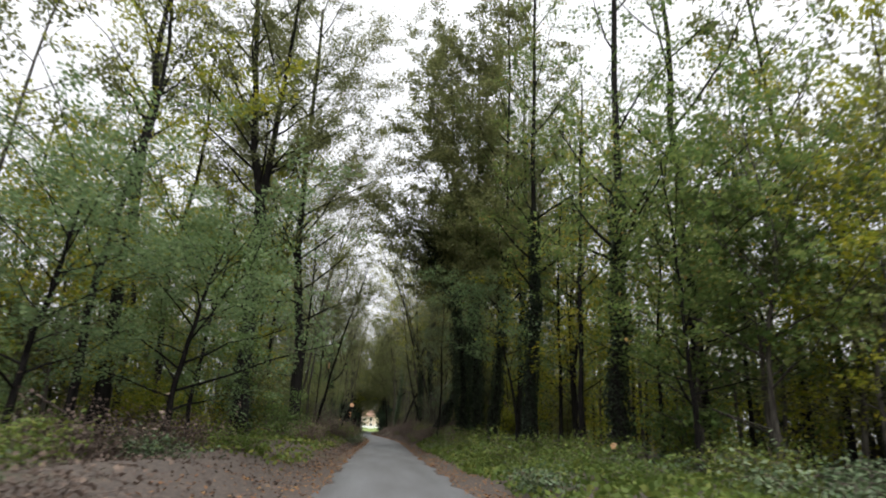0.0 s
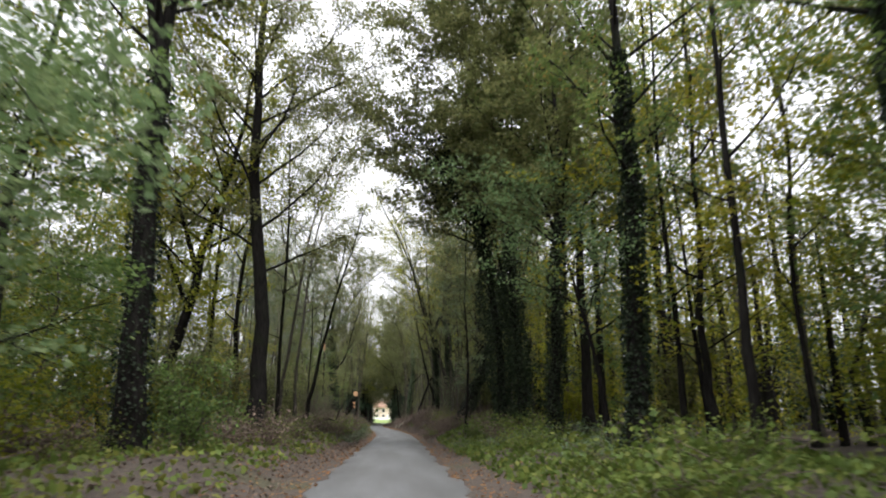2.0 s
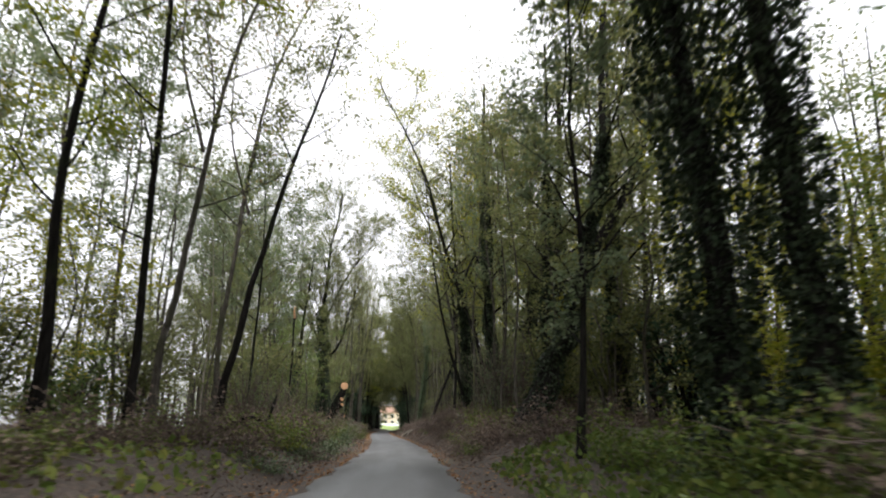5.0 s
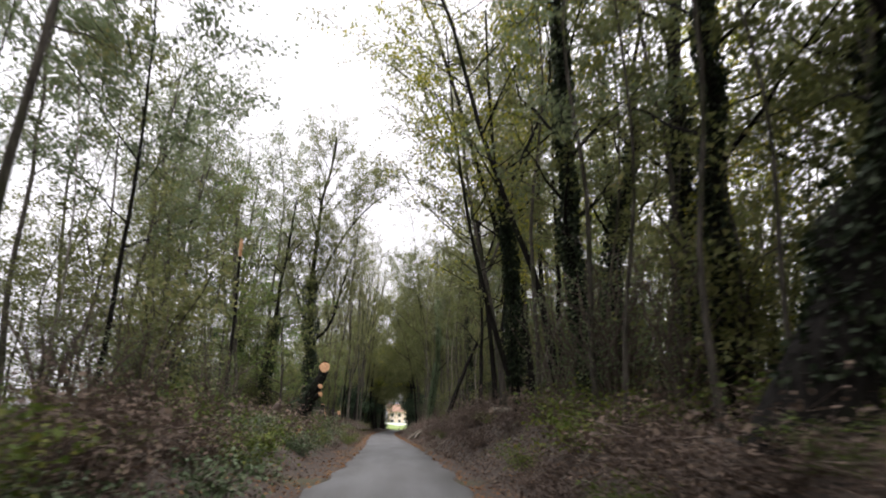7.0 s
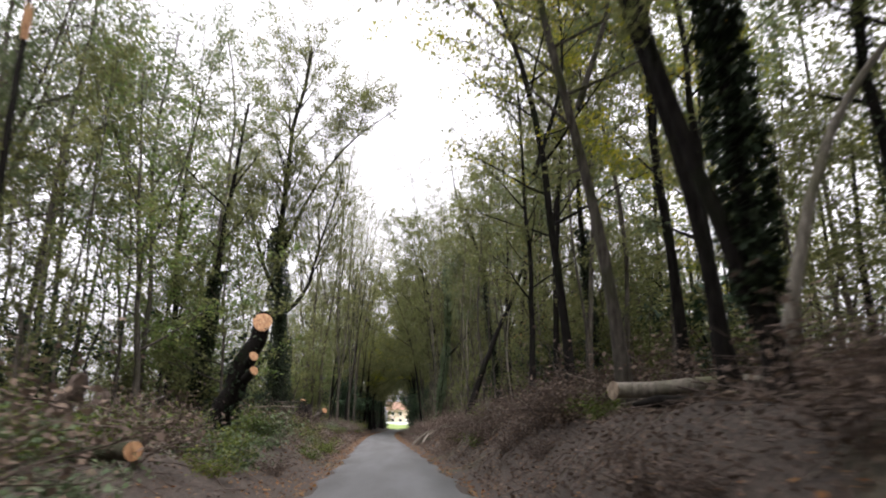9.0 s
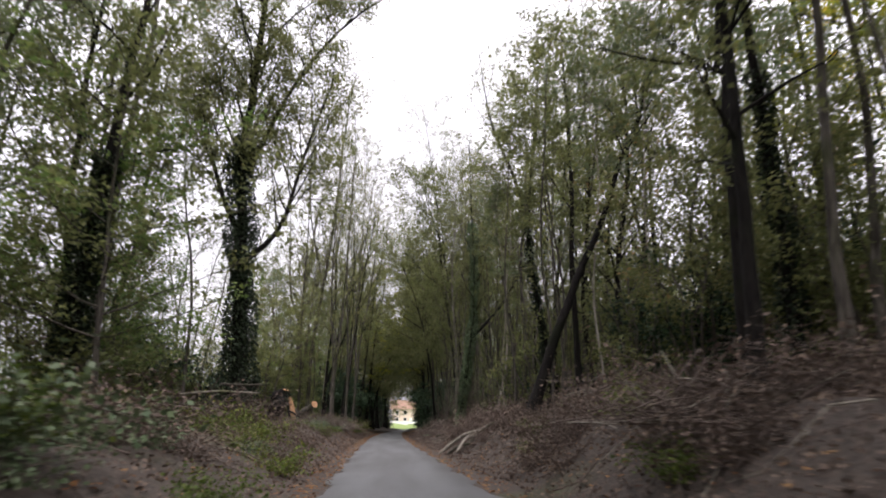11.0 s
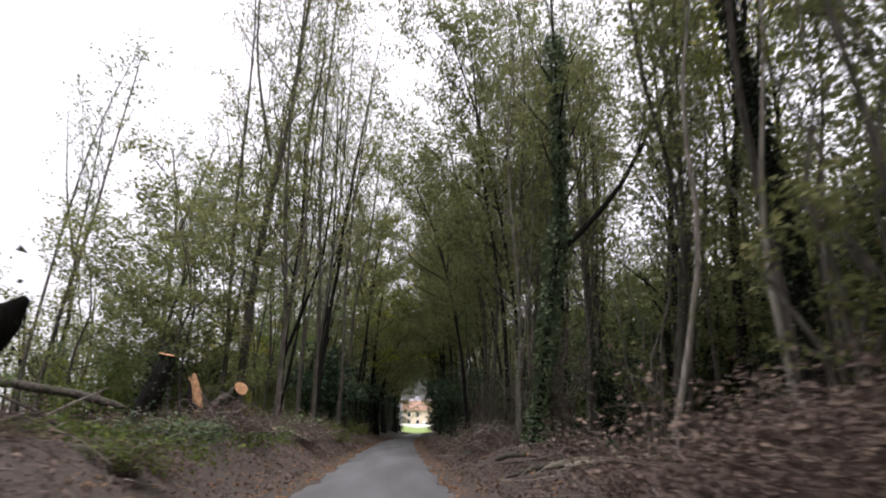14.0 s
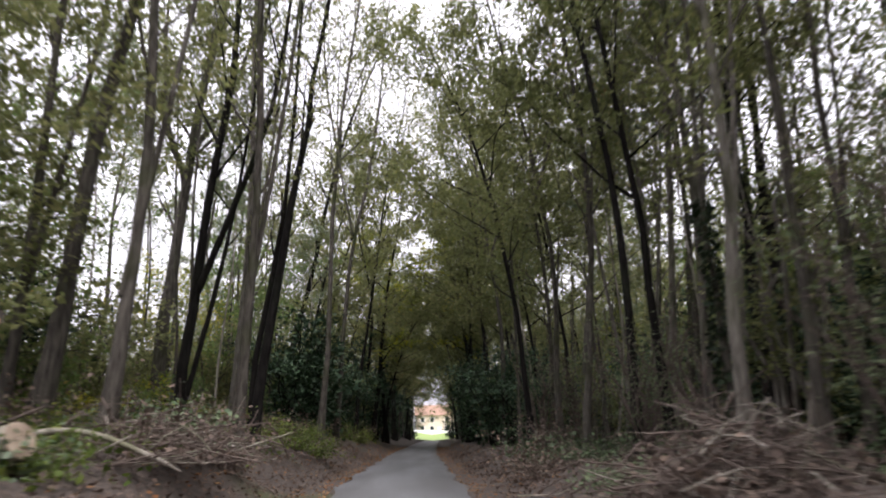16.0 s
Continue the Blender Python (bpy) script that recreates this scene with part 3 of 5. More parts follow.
tree("dead_tree", [(5.6, 80.6, 0), (5.9, 80.4, 3), (6.65, 80.4, 4.95), (7.6, 80.4, 6.4), (9.5, 80.6, 8.6)], 0.24, "bare pale leaning dead trunk on the bank", None, BARK_PALE)
tree("ivy_tree", [(7.7, 80, 0), (8.0, 80, 3.2), (8.35, 80, 5.4), (8.9, 80, 8), (9.6, 80, 11.5), (10.4, 80, 18)], 0.62, "leaning dark trunk thick with ivy on the bank", LEAF_OLIVE, start=0.45, spread=3.6, limbs=16, ivy=(1.2, 11, 0.25, 4000), gap=-1)
tree("slim_tree", [(-6.4, 72.2, 0), (-6.1, 72.2, 5.5), (-6.0, 72.2, 10), (-6.2, 72.2, 14)], 0.15, SLIM, LEAF_GREY, start=0.3, spread=2.8, limbs=22)
tree("oak_tree", [(8.5, 88.3, 0), (8.5, 88.3, 6), (8.4, 88.3, 12), (8.5, 88.3, 20)], 0.34, SLIM, LEAF_GREY, start=0.3, spread=3.2, limbs=16)
tree("oak_tree", [(5.6, 97.5, 0), (5.7, 97.5, 5), (5.6, 97.5, 10), (5.4, 97.5, 17)], 0.3, SLIM, LEAF_OLIVE, start=0.3, spread=3.0, limbs=16, gap=-1)
tree("ash_tree", [(-9.2, 99, 0), (-9.5, 99, 5), (-10, 99, 10), (-10.4, 99, 16)], 0.3, ASH, LEAF_GREEN, BARK_GREY, start=0.25, spread=3.2, limbs=16)
tree("ash_tree", [(-20.5, 113, 0), (-20.5, 113, 9), (-20.4, 113, 16), (-20, 113, 24)], 0.5, ASH, LEAF_GREY, BARK_GREY, start=0.3, spread=5.0, limbs=20, twig=6)

for x, y, h, w in ((-12.2, 93, 20, 0.32), (-15.5, 99, 23, 0.36), (-11.2, 104, 21, 0.3), (-19.5, 96, 21, 0.34), (-17.5, 108, 24, 0.36)):
    tree("feathery_tree", [(x, y, 0), (x + 0.2, y, h * 0.35), (x - 0.3, y, h * 0.7), (x + 0.3, y, h)], w, "tall grey tree with feathery level sprays of pale leaves", LEAF_GREY, BARK_GREY, start=0.35, spread=4.2, limbs=26, twig=3.2, leaf=0.15, rise=0.35,
         fork=[([(x, y, h * 0.45), (x + 1.2, y, h * 0.65), (x + 2.2, y, h * 0.92)], w * 0.5)])
snapped = tree("snapped_tree", [(-6.0, 83, 0), (-5.95, 83, 3), (-5.9, 83, 6), (-5.9, 83, 8)], 0.15, "bare snapped pole with torn orange wood at its top", None, BARK_DARK, top=0.7)
g = Geo()
torn = np.random.default_rng(9)
for k in range(9):
    a = 0.7 * k
    foot = np.array((0.1 + 0.035 * math.cos(a), 0.035 * math.sin(a), 7.9 - on_ground(-6, 83)))
    g.tube([foot, foot + (0.02 * math.cos(a), 0.02 * math.sin(a), torn.uniform(0.2, 0.5)), foot + (0.03 * math.cos(a), 0.03 * math.sin(a), torn.uniform(0.5, 0.8))], (0.030, 0.02, 0.005), 4)
part("torn_wood", g.mesh("torn_wood", CUT_WOOD), snapped, "torn orange splinters")

# third stretch, left
tree("great_ivy_tree", [(-7.2, 118, 0), (-7.35, 118, 5.5), (-7.6, 118, 9), (-7.8, 118, 13.4), (-7.2, 117.5, 20), (-6.0, 117, 28)], 0.82, "great dark tree thick with ivy, parting into rising limbs", LEAF_OLIVE, start=0.5, spread=4.8, limbs=28, twig=15, rise=1.3,
     ivy=(0.5, 14, 0.42, 10000), fork=[([(-7.5, 118, 8.4), (-6.5, 118, 9.2), (-5.65, 118, 10.6), (-4.95, 118, 13.6), (-3.6, 118, 18)], 0.34), ([(-7.6, 118, 9.5), (-8.8, 118, 12), (-10.2, 118, 17)], 0.34), ([(-7.6, 118, 12.5), (-5.8, 118, 17), (-3.2, 118.2, 21), (0.2, 118.6, 24)], 0.26)])
tree("oak_tree", [(-14.5, 122.5, 0), (-14.6, 122.5, 7.5), (-14.1, 122.5, 11), (-13.6, 122.5, 20)], 0.5, OAK, LEAF_GREY, start=0.4, spread=4.0, limbs=14, twig=7)
tree("oak_tree", [(-12.5, 112, 0), (-12.4, 112, 6), (-12.6, 112, 13), (-12, 112, 22)], 0.46, OAK, LEAF_OLIVE, start=0.2, spread=4.6, limbs=22, twig=10)
tree("oak_tree", [(-15.5, 119.5, 0), (-15.4, 119.5, 6), (-15.2, 119.5, 13), (-15, 119.5, 21)], 0.4, OAK, LEAF_OLIVE, start=0.15, spread=4.6, limbs=22, twig=10)
tree("ivy_tree", [(-9.0, 106, 0), (-8.8, 106, 6), (-8.4, 106, 11), (-7.6, 106, 18)], 0.55, IVY, LEAF_OLIVE, start=0.5, spread=3.2, limbs=12, ivy=(0.5, 8, 0.25, 4000), gap=1)
tree("oak_tree", [(-10.9, 154.5, 0), (-10.6, 154.5, 3), (-10.4, 154.5, 7.4), (-10.1, 154.5, 13), (-9.2, 154.5, 19), (-8.6, 154.5, 24)], 0.62, ASH, LEAF_OLIVE, BARK_GREY, start=0.4, spread=4.0, limbs=14, twig=7,
     fork=[([(-10.2, 154.5, 10.5), (-11.4, 154.3, 14), (-11.8, 154, 22)], 0.3), ([(-10.2, 154.5, 12), (-8.6, 154.3, 15), (-7.4, 154, 21)], 0.24)])
tree("ash_tree", [(-18.8, 162, 0), (-18.5, 162, 6.5), (-18.3, 162, 12), (-18.3, 162, 15.7), (-19.6, 162, 22)], 0.5, ASH, LEAF_GREY, BARK_GREY, start=0.5, spread=3.6, limbs=12, twig=6, fork=[([(-18.3, 162, 14.5), (-17.2, 162, 18), (-15.8, 162, 23)], 0.3)])
tree("leaning_tree", [(-9.9, 172, 0), (-9.4, 172, 5.8), (-8.6, 172, 9.9), (-7.05, 172, 17.5), (-5.3, 172, 24), (-4.2, 172, 27)], 0.42, "slender dark tree leaning over the lane", LEAF_OLIVE, start=0.35, spread=3.4, limbs=18)
tree("coppice_tree", [(-13, 171, 0), (-12.9, 171, 5.5), (-12.5, 171, 9.5), (-13, 171, 19)], 0.34, ASH, LEAF_OLIVE, BARK_GREY, start=0.35, spread=3.0, limbs=12, twig=7,
     fork=[([(-13, 171, 1.5), (-12.0, 170.5, 9), (-10.0, 170, 15), (-8.2, 169.5, 21)], 0.26), ([(-13, 171, 1.0), (-14.2, 170.5, 8), (-15.0, 170, 19)], 0.24), ([(-13, 171, 3), (-11.4, 171, 10), (-7.2, 170.5, 17)], 0.22)])
tree("coppice_tree", [(-11.2, 157, 0), (-11.3, 157, 6), (-11.9, 157, 12), (-12.6, 157, 18)], 0.22, ASH, LEAF_GREY, BARK_GREY, start=0.4, spread=2.6, limbs=12, twig=6, fork=[([(-11.2, 157, 1), (-10.2, 157, 8), (-9.6, 157, 16)], 0.18)])
tree("ash_tree", [(-23.4, 158, 0), (-23.2, 158, 8), (-23.4, 158, 14), (-22.6, 158, 22)], 0.36, ASH, LEAF_GREY, BARK_GREY, start=0.6, spread=2.8, limbs=10, twig=5, fork=[([(-23.4, 158, 12), (-24.6, 158, 17), (-25.4, 158, 23)], 0.2)])
tree("ash_tree", [(-16.5, 143, 0), (-16.2, 143, 5), (-15.2, 143, 12), (-13.8, 143, 19)], 0.26, ASH, LEAF_GREY, BARK_GREY, start=0.6, spread=2.2, limbs=10, twig=5)
tree("ash_tree", [(-17.6, 143.5, 0), (-17.3, 143.5, 5), (-16.2, 143.5, 12), (-14.6, 143.5, 19)], 0.22, ASH, LEAF_GREY, BARK_GREY, start=0.6, spread=2.2, limbs=10, twig=5)
tree("ash_tree", [(-19.5, 168.5, 0), (-19.4, 168.5, 9), (-19.5, 168.5, 16), (-19.2, 168.5, 23)], 0.34, ASH, LEAF_GREY, BARK_GREY, start=0.4, spread=3.4, limbs=14, twig=6)

tree("twin_tree", [(-6.9, 146, 0), (-6.7, 146, 2.3), (-6.45, 146, 6), (-6.1, 146, 10), (-6.3, 146, 16), (-5.6, 146, 21)], 0.34, "dark tree with rising curved limbs", LEAF_OLIVE, start=0.45, spread=3.2, limbs=14, twig=6,
     fork=[([(-6.55, 146, 4.6), (-5.7, 145.8, 7), (-4.9, 145.6, 9.6), (-4.5, 145.5, 14), (-4.2, 145.4, 19)], 0.2), ([(-6.75, 146, 1.2), (-6.15, 146.3, 5), (-5.75, 146.5, 9), (-5.2, 146.6, 17)], 0.16)])
tree("twin_tree", [(-5.2, 146.8, 0), (-4.85, 146.8, 3), (-4.3, 146.8, 8), (-3.9, 146.7, 12), (-3.0, 146.5, 20)], 0.32, "pair of dark trunks rising from one foot", LEAF_OLIVE, start=0.5, spread=2.8, limbs=12, twig=6,
     fork=[([(-5.2, 146.9, 0.4), (-5.25, 147, 3), (-4.75, 147, 7), (-4.6, 147, 13), (-4.8, 147, 20)], 0.2)])

# third stretch, right
tree("leaning_oak", [(4.2, 110.2, 0), (4.86, 110.1, 3.1), (5.5, 110, 4.85), (6.2, 110, 6.5), (6.9, 110, 7.9), (8.0, 110, 10.9), (9.2, 110, 13.9), (10.2, 110, 19)], 0.40, "leaning dark tree on the bank", LEAF_OLIVE, start=0.66, spread=3.4, limbs=14, twig=5.5, gap=-1)
tree("forked_tree", [(8.6, 127, 0), (8.3, 127, 5.7), (7.65, 127, 9.5), (7.55, 127, 13.9), (8.2, 127, 20.4), (8.5, 127, 24)], 0.5, "tall dark tree that forks high up", LEAF_OLIVE, start=0.66, spread=3.4, limbs=14, twig=5.5, ivy=(3, 13, 0.12, 2000),
     fork=[([(7.55, 127, 13), (6.6, 127, 16.5), (5.4, 127, 19.5), (4.8, 127, 23)], 0.26)])
tree("pale_stem_tree", [(5.0, 126.3, 0), (5.2, 126.3, 1.6), (5.95, 126.3, 4.9), (5.85, 126.3, 8.5), (6.3, 126.3, 12), (6.2, 126.3, 17)], 0.17, "slim winding pale-barked tree", LEAF_OLIVE, BARK_PALE, start=0.66, spread=2.2, limbs=12, twig=5.5)
tree("ivy_sapling", [(3.75, 135.3, 0), (4.2, 135.3, 3.5), (4.75, 135.3, 7.6), (5.0, 135.2, 10.6), (4.8, 135, 14.9), (4.6, 134.8, 22)], 0.30, "tree with a leaning limb and pale shiny ivy up its stem", LEAF_OLIVE, start=0.45, spread=2.6, limbs=16, twig=7,
     ivy=(0.2, 15, 0.26, 6500), ivy_leaf=LEAF_IVY_PALE, fork=[([(4.7, 135.3, 7.1), (6.0, 135.2, 8.4), (7.2, 135.1, 9.9), (8.5, 135, 12.4), (9.7, 135, 15.2), (10.6, 135, 18)], 0.24)])
tree("pale_stem_tree", [(5.5, 150.3, 0), (5.4, 150.3, 1.7), (4.7, 150.3, 6.7), (4.3, 150.3, 10.5), (4.28, 150.3, 19)], 0.17, "pale tree with two stems from one foot", LEAF_OLIVE, BARK_ASH, start=0.66, spread=2.4, limbs=12, twig=5.5,
     fork=[([(5.5, 150.3, 0.6), (6.5, 150.3, 5.8), (7.2, 150.3, 13.8), (7.0, 150.3, 19)], 0.13)])
tree("pale_stem_tree", [(4.5, 141, 0), (4.3, 141, 4), (4.3, 141, 9.4), (4.7, 141, 15)], 0.16, "slim grey-barked tree beside the lane", LEAF_OLIVE, BARK_GREY, start=0.66, spread=2.0, limbs=12, twig=5.5, ivy=(0.3, 5, 0.12, 700))
tree("slim_tree", [(5.6, 140.5, 0), (5.6, 140.5, 7.5), (5.4, 140.5, 12), (5.9, 140.5, 18)], 0.2, SLIM, LEAF_OLIVE, BARK_GREY, start=0.61, spread=2.4, limbs=12, twig=5.5)
tree("slim_tree", [(3.7, 163.5, 0), (3.6, 163.5, 5), (3.5, 163.5, 10), (3.3, 163.5, 16)], 0.2, SLIM, LEAF_OLIVE, BARK_GREY, start=0.56, spread=2.4, limbs=12, twig=5.5)
tree("oak_tree", [(10.4, 134, 0), (10.4, 134, 7), (10.8, 133, 13), (11.3, 132, 20)], 0.42, OAK, LEAF_YELLOW, start=0.56, spread=3.8, limbs=16, twig=5.5, fork=[([(10.5, 134, 9), (11.8, 134, 13), (12.6, 134, 19)], 0.26)])
tree("oak_tree", [(8.9, 147.6, 0), (8.9, 147.6, 9), (8.8, 147.6, 15), (9, 147.6, 21)], 0.3, SLIM, LEAF_OLIVE, start=0.56, spread=3.0, limbs=14, twig=5.5)
tree("oak_tree", [(13.9, 123.4, 0), (13.9, 123.4, 8), (14, 123.4, 15), (14, 123.4, 21)], 0.36, OAK, LEAF_OLIVE, start=0.51, spread=3.6, limbs=16, twig=5.5)
tree("oak_tree", [(14, 141.4, 0), (14, 141.4, 8), (14.1, 141.4, 15), (14, 141.4, 22)], 0.4, OAK, LEAF_YELLOW, start=0.51, spread=3.8, limbs=16, twig=5.5)
tree("oak_tree", [(9.5, 103, 0), (9.4, 103, 8), (9.2, 103, 15), (9, 103, 21)], 0.4, IVY, LEAF_OLIVE, start=0.51, spread=3.8, limbs=16, twig=5.5, ivy=(1, 9, 0.15, 2000), gap=-1)
tree("oak_tree", [(8.2, 118.5, 0), (8.0, 118.5, 8), (8.2, 118.5, 15), (8, 118.5, 21)], 0.36, OAK, LEAF_OLIVE, start=0.46, spread=3.6, limbs=18, twig=5.5, gap=-1)

for x, y, h in ((3.9, 139.5, 21), (4.9, 143.2, 24), (6.2, 138.2, 22), (7.3, 142.0, 23), (5.7, 147.5, 25), (3.8, 149.5, 24), (8.4, 145.6, 22), (6.9, 152.5, 24), (4.4, 158.5, 25), (7.6, 132.0, 19), (6.4, 129.6, 18), (-5.5, 139.6, 27), (-8.2, 141.5, 26), (-4.7, 143.8, 30), (-6.3, 149.0, 31)):
    tree("thin_stemmed_tree", [(x, y, 0), (x + 0.15, y, h * 0.3), (x - 0.2, y, h * 0.65), (x - 0.5, y, h)], 0.22, "tall thin grey-brown tree with many fine rising branches", LEAF_OLIVE, BARK_ASH if int(x * 10) % 3 == 0 else BARK_GREY, start=0.2, spread=2.4, limbs=26, twig=5.5, rise=1.5, wander=0.35,
         fork=[([(x, y, h * 0.12), (x + 0.7, y + 0.3, h * 0.4), (x + 1.1, y + 0.5, h * 0.85)], 0.13)])

for x, y, h in ((9.2, 114.6, 20), (11.2, 118.0, 21), (12.8, 113.2, 20), (10.2, 123.6, 22), (12.4, 127.5, 22), (9.6, 137.5, 21), (11.2, 142.5, 22), (9.9, 149.5, 22), (12.8, 135.5, 21)):
    tree("oak_tree", [(x, y, 0), (x - 0.1, y, h * 0.3), (x + 0.3, y, h * 0.65), (x + 0.2, y, h)], 0.34, OAK, LEAF_OLIVE, start=0.25, spread=3.4, limbs=26, twig=9.5, wander=0.3, gap=-1)

# trees that close over the lane
ARCH = "roadside tree leaning over the lane with a wide thin crown"
for x, y, w, h, over, lf, bk in ((-6.9, 61, 0.26, 22, 4.6, LEAF_OLIVE, BARK_GREY), (-6.7, 68, 0.26, 22, 4.0, LEAF_OLIVE, BARK_GREY), (5.6, 76.5, 0.28, 20, -6.4, LEAF_YELLOW, BARK_DARK), (6.2, 83, 0.3, 21, -6.5, LEAF_OLIVE, BARK_DARK), (7.4, 53, 0.26, 25, -5.6, LEAF_YELLOW, BARK_DARK), (5.4, 86, 0.32, 18, -3.4, LEAF_OLIVE, BARK_GREY),
                                 (5.8, 92.5, 0.34, 20, -4.0, LEAF_YELLOW, BARK_DARK), (7.4, 101.5, 0.34, 21, 0.6, LEAF_OLIVE, BARK_DARK), (4.2, 155.5, 0.26, 19, -3.4, LEAF_OLIVE, BARK_GREY),
                                 (3.4, 168.5, 0.3, 20, -3.2, LEAF_OLIVE, BARK_GREY), (3.2, 176, 0.3, 21, -3.6, LEAF_OLIVE, BARK_DARK), (-5.6, 166, 0.3, 22, 2.6, LEAF_OLIVE, BARK_GREY),
                                 (-5.9, 179, 0.3, 22, 3.2, LEAF_OLIVE, BARK_DARK), (-7.6, 141.5, 0.34, 24, 3.4, LEAF_OLIVE, BARK_GREY), (4.4, 146.5, 0.24, 23, -2.8, LEAF_OLIVE, BARK_DARK),
                                 (-5.2, 158, 0.26, 23, 2.2, LEAF_OLIVE, BARK_GREY), (3.0, 184, 0.28, 21, -3.4, LEAF_OLIVE, BARK_DARK), (3.4, 192, 0.3, 21, -4.0, LEAF_OLIVE, BARK_DARK), (-6.3, 188, 0.32, 22, 3.4, LEAF_OLIVE, BARK_DARK)):
    h *= 1.3 if y > 130 else 1.08
    side, thin = (1, 6.5 if y > 100 else 4.2) if x > 0 else (-1, 3.2)
    tree("arching_tree", [(x, y, 0), (x + over * 0.1, y, h * 0.3), (x + over * 0.45, y, h * 0.65), (x + over, y, h)], w, ARCH, lf, bk, start=0.36 if y < 100 else 0.42, spread=4.4, limbs=22, twig=thin, leaf=0.175, rise=0.4, wander=0.4,
         fork=[([(x + over * 0.2, y, h * 0.42), (x + over * 0.1 + 0.9 * side, y + 0.8, h * 0.62), (x + over * 0.3 + 1.6 * side, y + 1.2, h * 0.9)], w * 0.5)])

# ---- the wood behind: a few kinds, each grown once ----
heroes = [o.location.copy() for o in scene.objects if o.type == "EMPTY"]
wood_rng = random.Random(7)
KINDS = [
    ("woodland_tree", 0.42, 21, LEAF_OLIVE, BARK_DARK, 0.32, 3.8, (1, 9, 0.12, 500)),
    ("woodland_tree", 0.34, 20, LEAF_YELLOW, BARK_DARK, 0.28, 3.6, None),
    ("woodland_tree", 0.30, 20, LEAF_GREY, BARK_GREY, 0.48, 3.3, None),
    ("woodland_tree", 0.24, 19, LEAF_OLIVE, BARK_GREY, 0.42, 3.0, None),
    ("woodland_tree", 0.18, 16, LEAF_GREY, BARK_GREY, 0.4, 2.4, None),
    ("woodland_tree", 0.16, 12, LEAF_YELLOW, BARK_DARK, 0.2, 2.4, None),
    ("pole_tree", 0.13, 15, LEAF_OLIVE, BARK_GREY, 0.55, 1.7, None),
    ("pole_tree", 0.10, 13, LEAF_GREY, BARK_PALE, 0.6, 1.4, None),
]
masters = []
for n, (nm, w, h, lf, bk, st, sp, iv) in enumerate(KINDS + KINDS[:6]):
    lean = wood_rng.uniform(-1, 1)
    o = tree(nm, [(0, 0, -0.12), (0.1, 0.1, h * 0.3), (0.3 * lean, -0.2, h * 0.65), (0.8 * lean, 0.2, h)], w, "slender woodland tree among many others", lf, bk, start=st, spread=sp, limbs=14, twig=11.5 if n < 8 else 6.0, leaf=0.16 if n < 8 else 0.25, ivy=iv,
             group="trees of the wood", local=True, wander=0.3 if h > 14 else 0.2)
    masters.append(o)
spots = []


def scatter(count, x0, x1, y0, y1, near, kinds, power=1.0):
    made = tries = 0
    while made < count and tries < count * 40:
        tries += 1
        x, y = x0 + (x1 - x0) * wood_rng.random() ** power, wood_rng.uniform(y0, y1)
        if any((x - q[0]) ** 2 + (y - q[1]) ** 2 < near * near for q in spots) or any((x - q.x) ** 2 + (y - q.y) ** 2 < 1.7 for q in heroes):
            continue
        spots.append((x, y))
        made += 1
        k = wood_rng.choice(kinds)
        if k < 6 and (abs(x) > 14 or y > 195):
            k += 8
        o, s = masters[k], wood_rng.uniform(0.8, 1.2)
        m = pose(x, y, on_ground(x, y), wood_rng.uniform(-3, 3), wood_rng.uniform(-3, 3), wood_rng.uniform(0, 360)) @ Matrix.Diagonal((s, s, s * wood_rng.uniform(0.92, 1.1), 1))
        copy_thing(o, m)


scatter(14, 9.5, 22, 20, 62, 2.2, (0, 1, 3, 5, 5), 1.0)
scatter(24, 8, 22, 62, 125, 1.9, (0, 1, 2, 3, 3, 4), 1.1)
scatter(34, 7, 22, 125, 205, 1.7, (0, 2, 3, 3, 4, 4, 5), 1.2)
scatter(12, 6, 18, 205, 262, 1.7, (0, 2, 3, 4), 1.2)
scatter(18, -9, -22, 14, 62, 2.2, (0, 1, 1, 3, 5), 1.1)
scatter(20, -9.5, -24, 66, 125, 2.2, (2, 2, 3, 4, 4), 1.0)
scatter(7, -12, -25, 130, 205, 2.0, (2, 2, 3, 4, 4, 5), 1.0)
scatter(10, -6, -18, 205, 262, 1.8, (0, 2, 3, 4), 1.2)
scatter(9, 4.6, 8, 64, 82, 1.0, (6, 6, 4))
scatter(13, 3.8, 9, 140, 182, 0.9, (6, 7, 6, 6))
scatter(8, 4.5, 9, 88, 122, 1.0, (6, 7))
scatter(11, -6.5, -14, 146, 186, 1.0, (6, 7, 6))
scatter(10, -9, -20, 70, 120, 1.2, (6, 7))
scatter(8, -12, 12, -36, -14, 3.0, (0, 1, 3))
for side in (-1, 1):
    for k in range(15):
        y = 190 + k * 5.4 + wood_rng.uniform(-1, 1)
        x = float(road_x(y)) + 0.4 + side * wood_rng.uniform(3.6, 5.0)
        s = wood_rng.uniform(0.95, 1.2)
        copy_thing(masters[wood_rng.choice((8, 11, 9, 12))], pose(x, y, on_ground(x, y), 0, -7 * side, wood_rng.uniform(0, 360)) @ Matrix.Diagonal((s * 1.2, s * 1.2, s, 1)))
UNDER = []
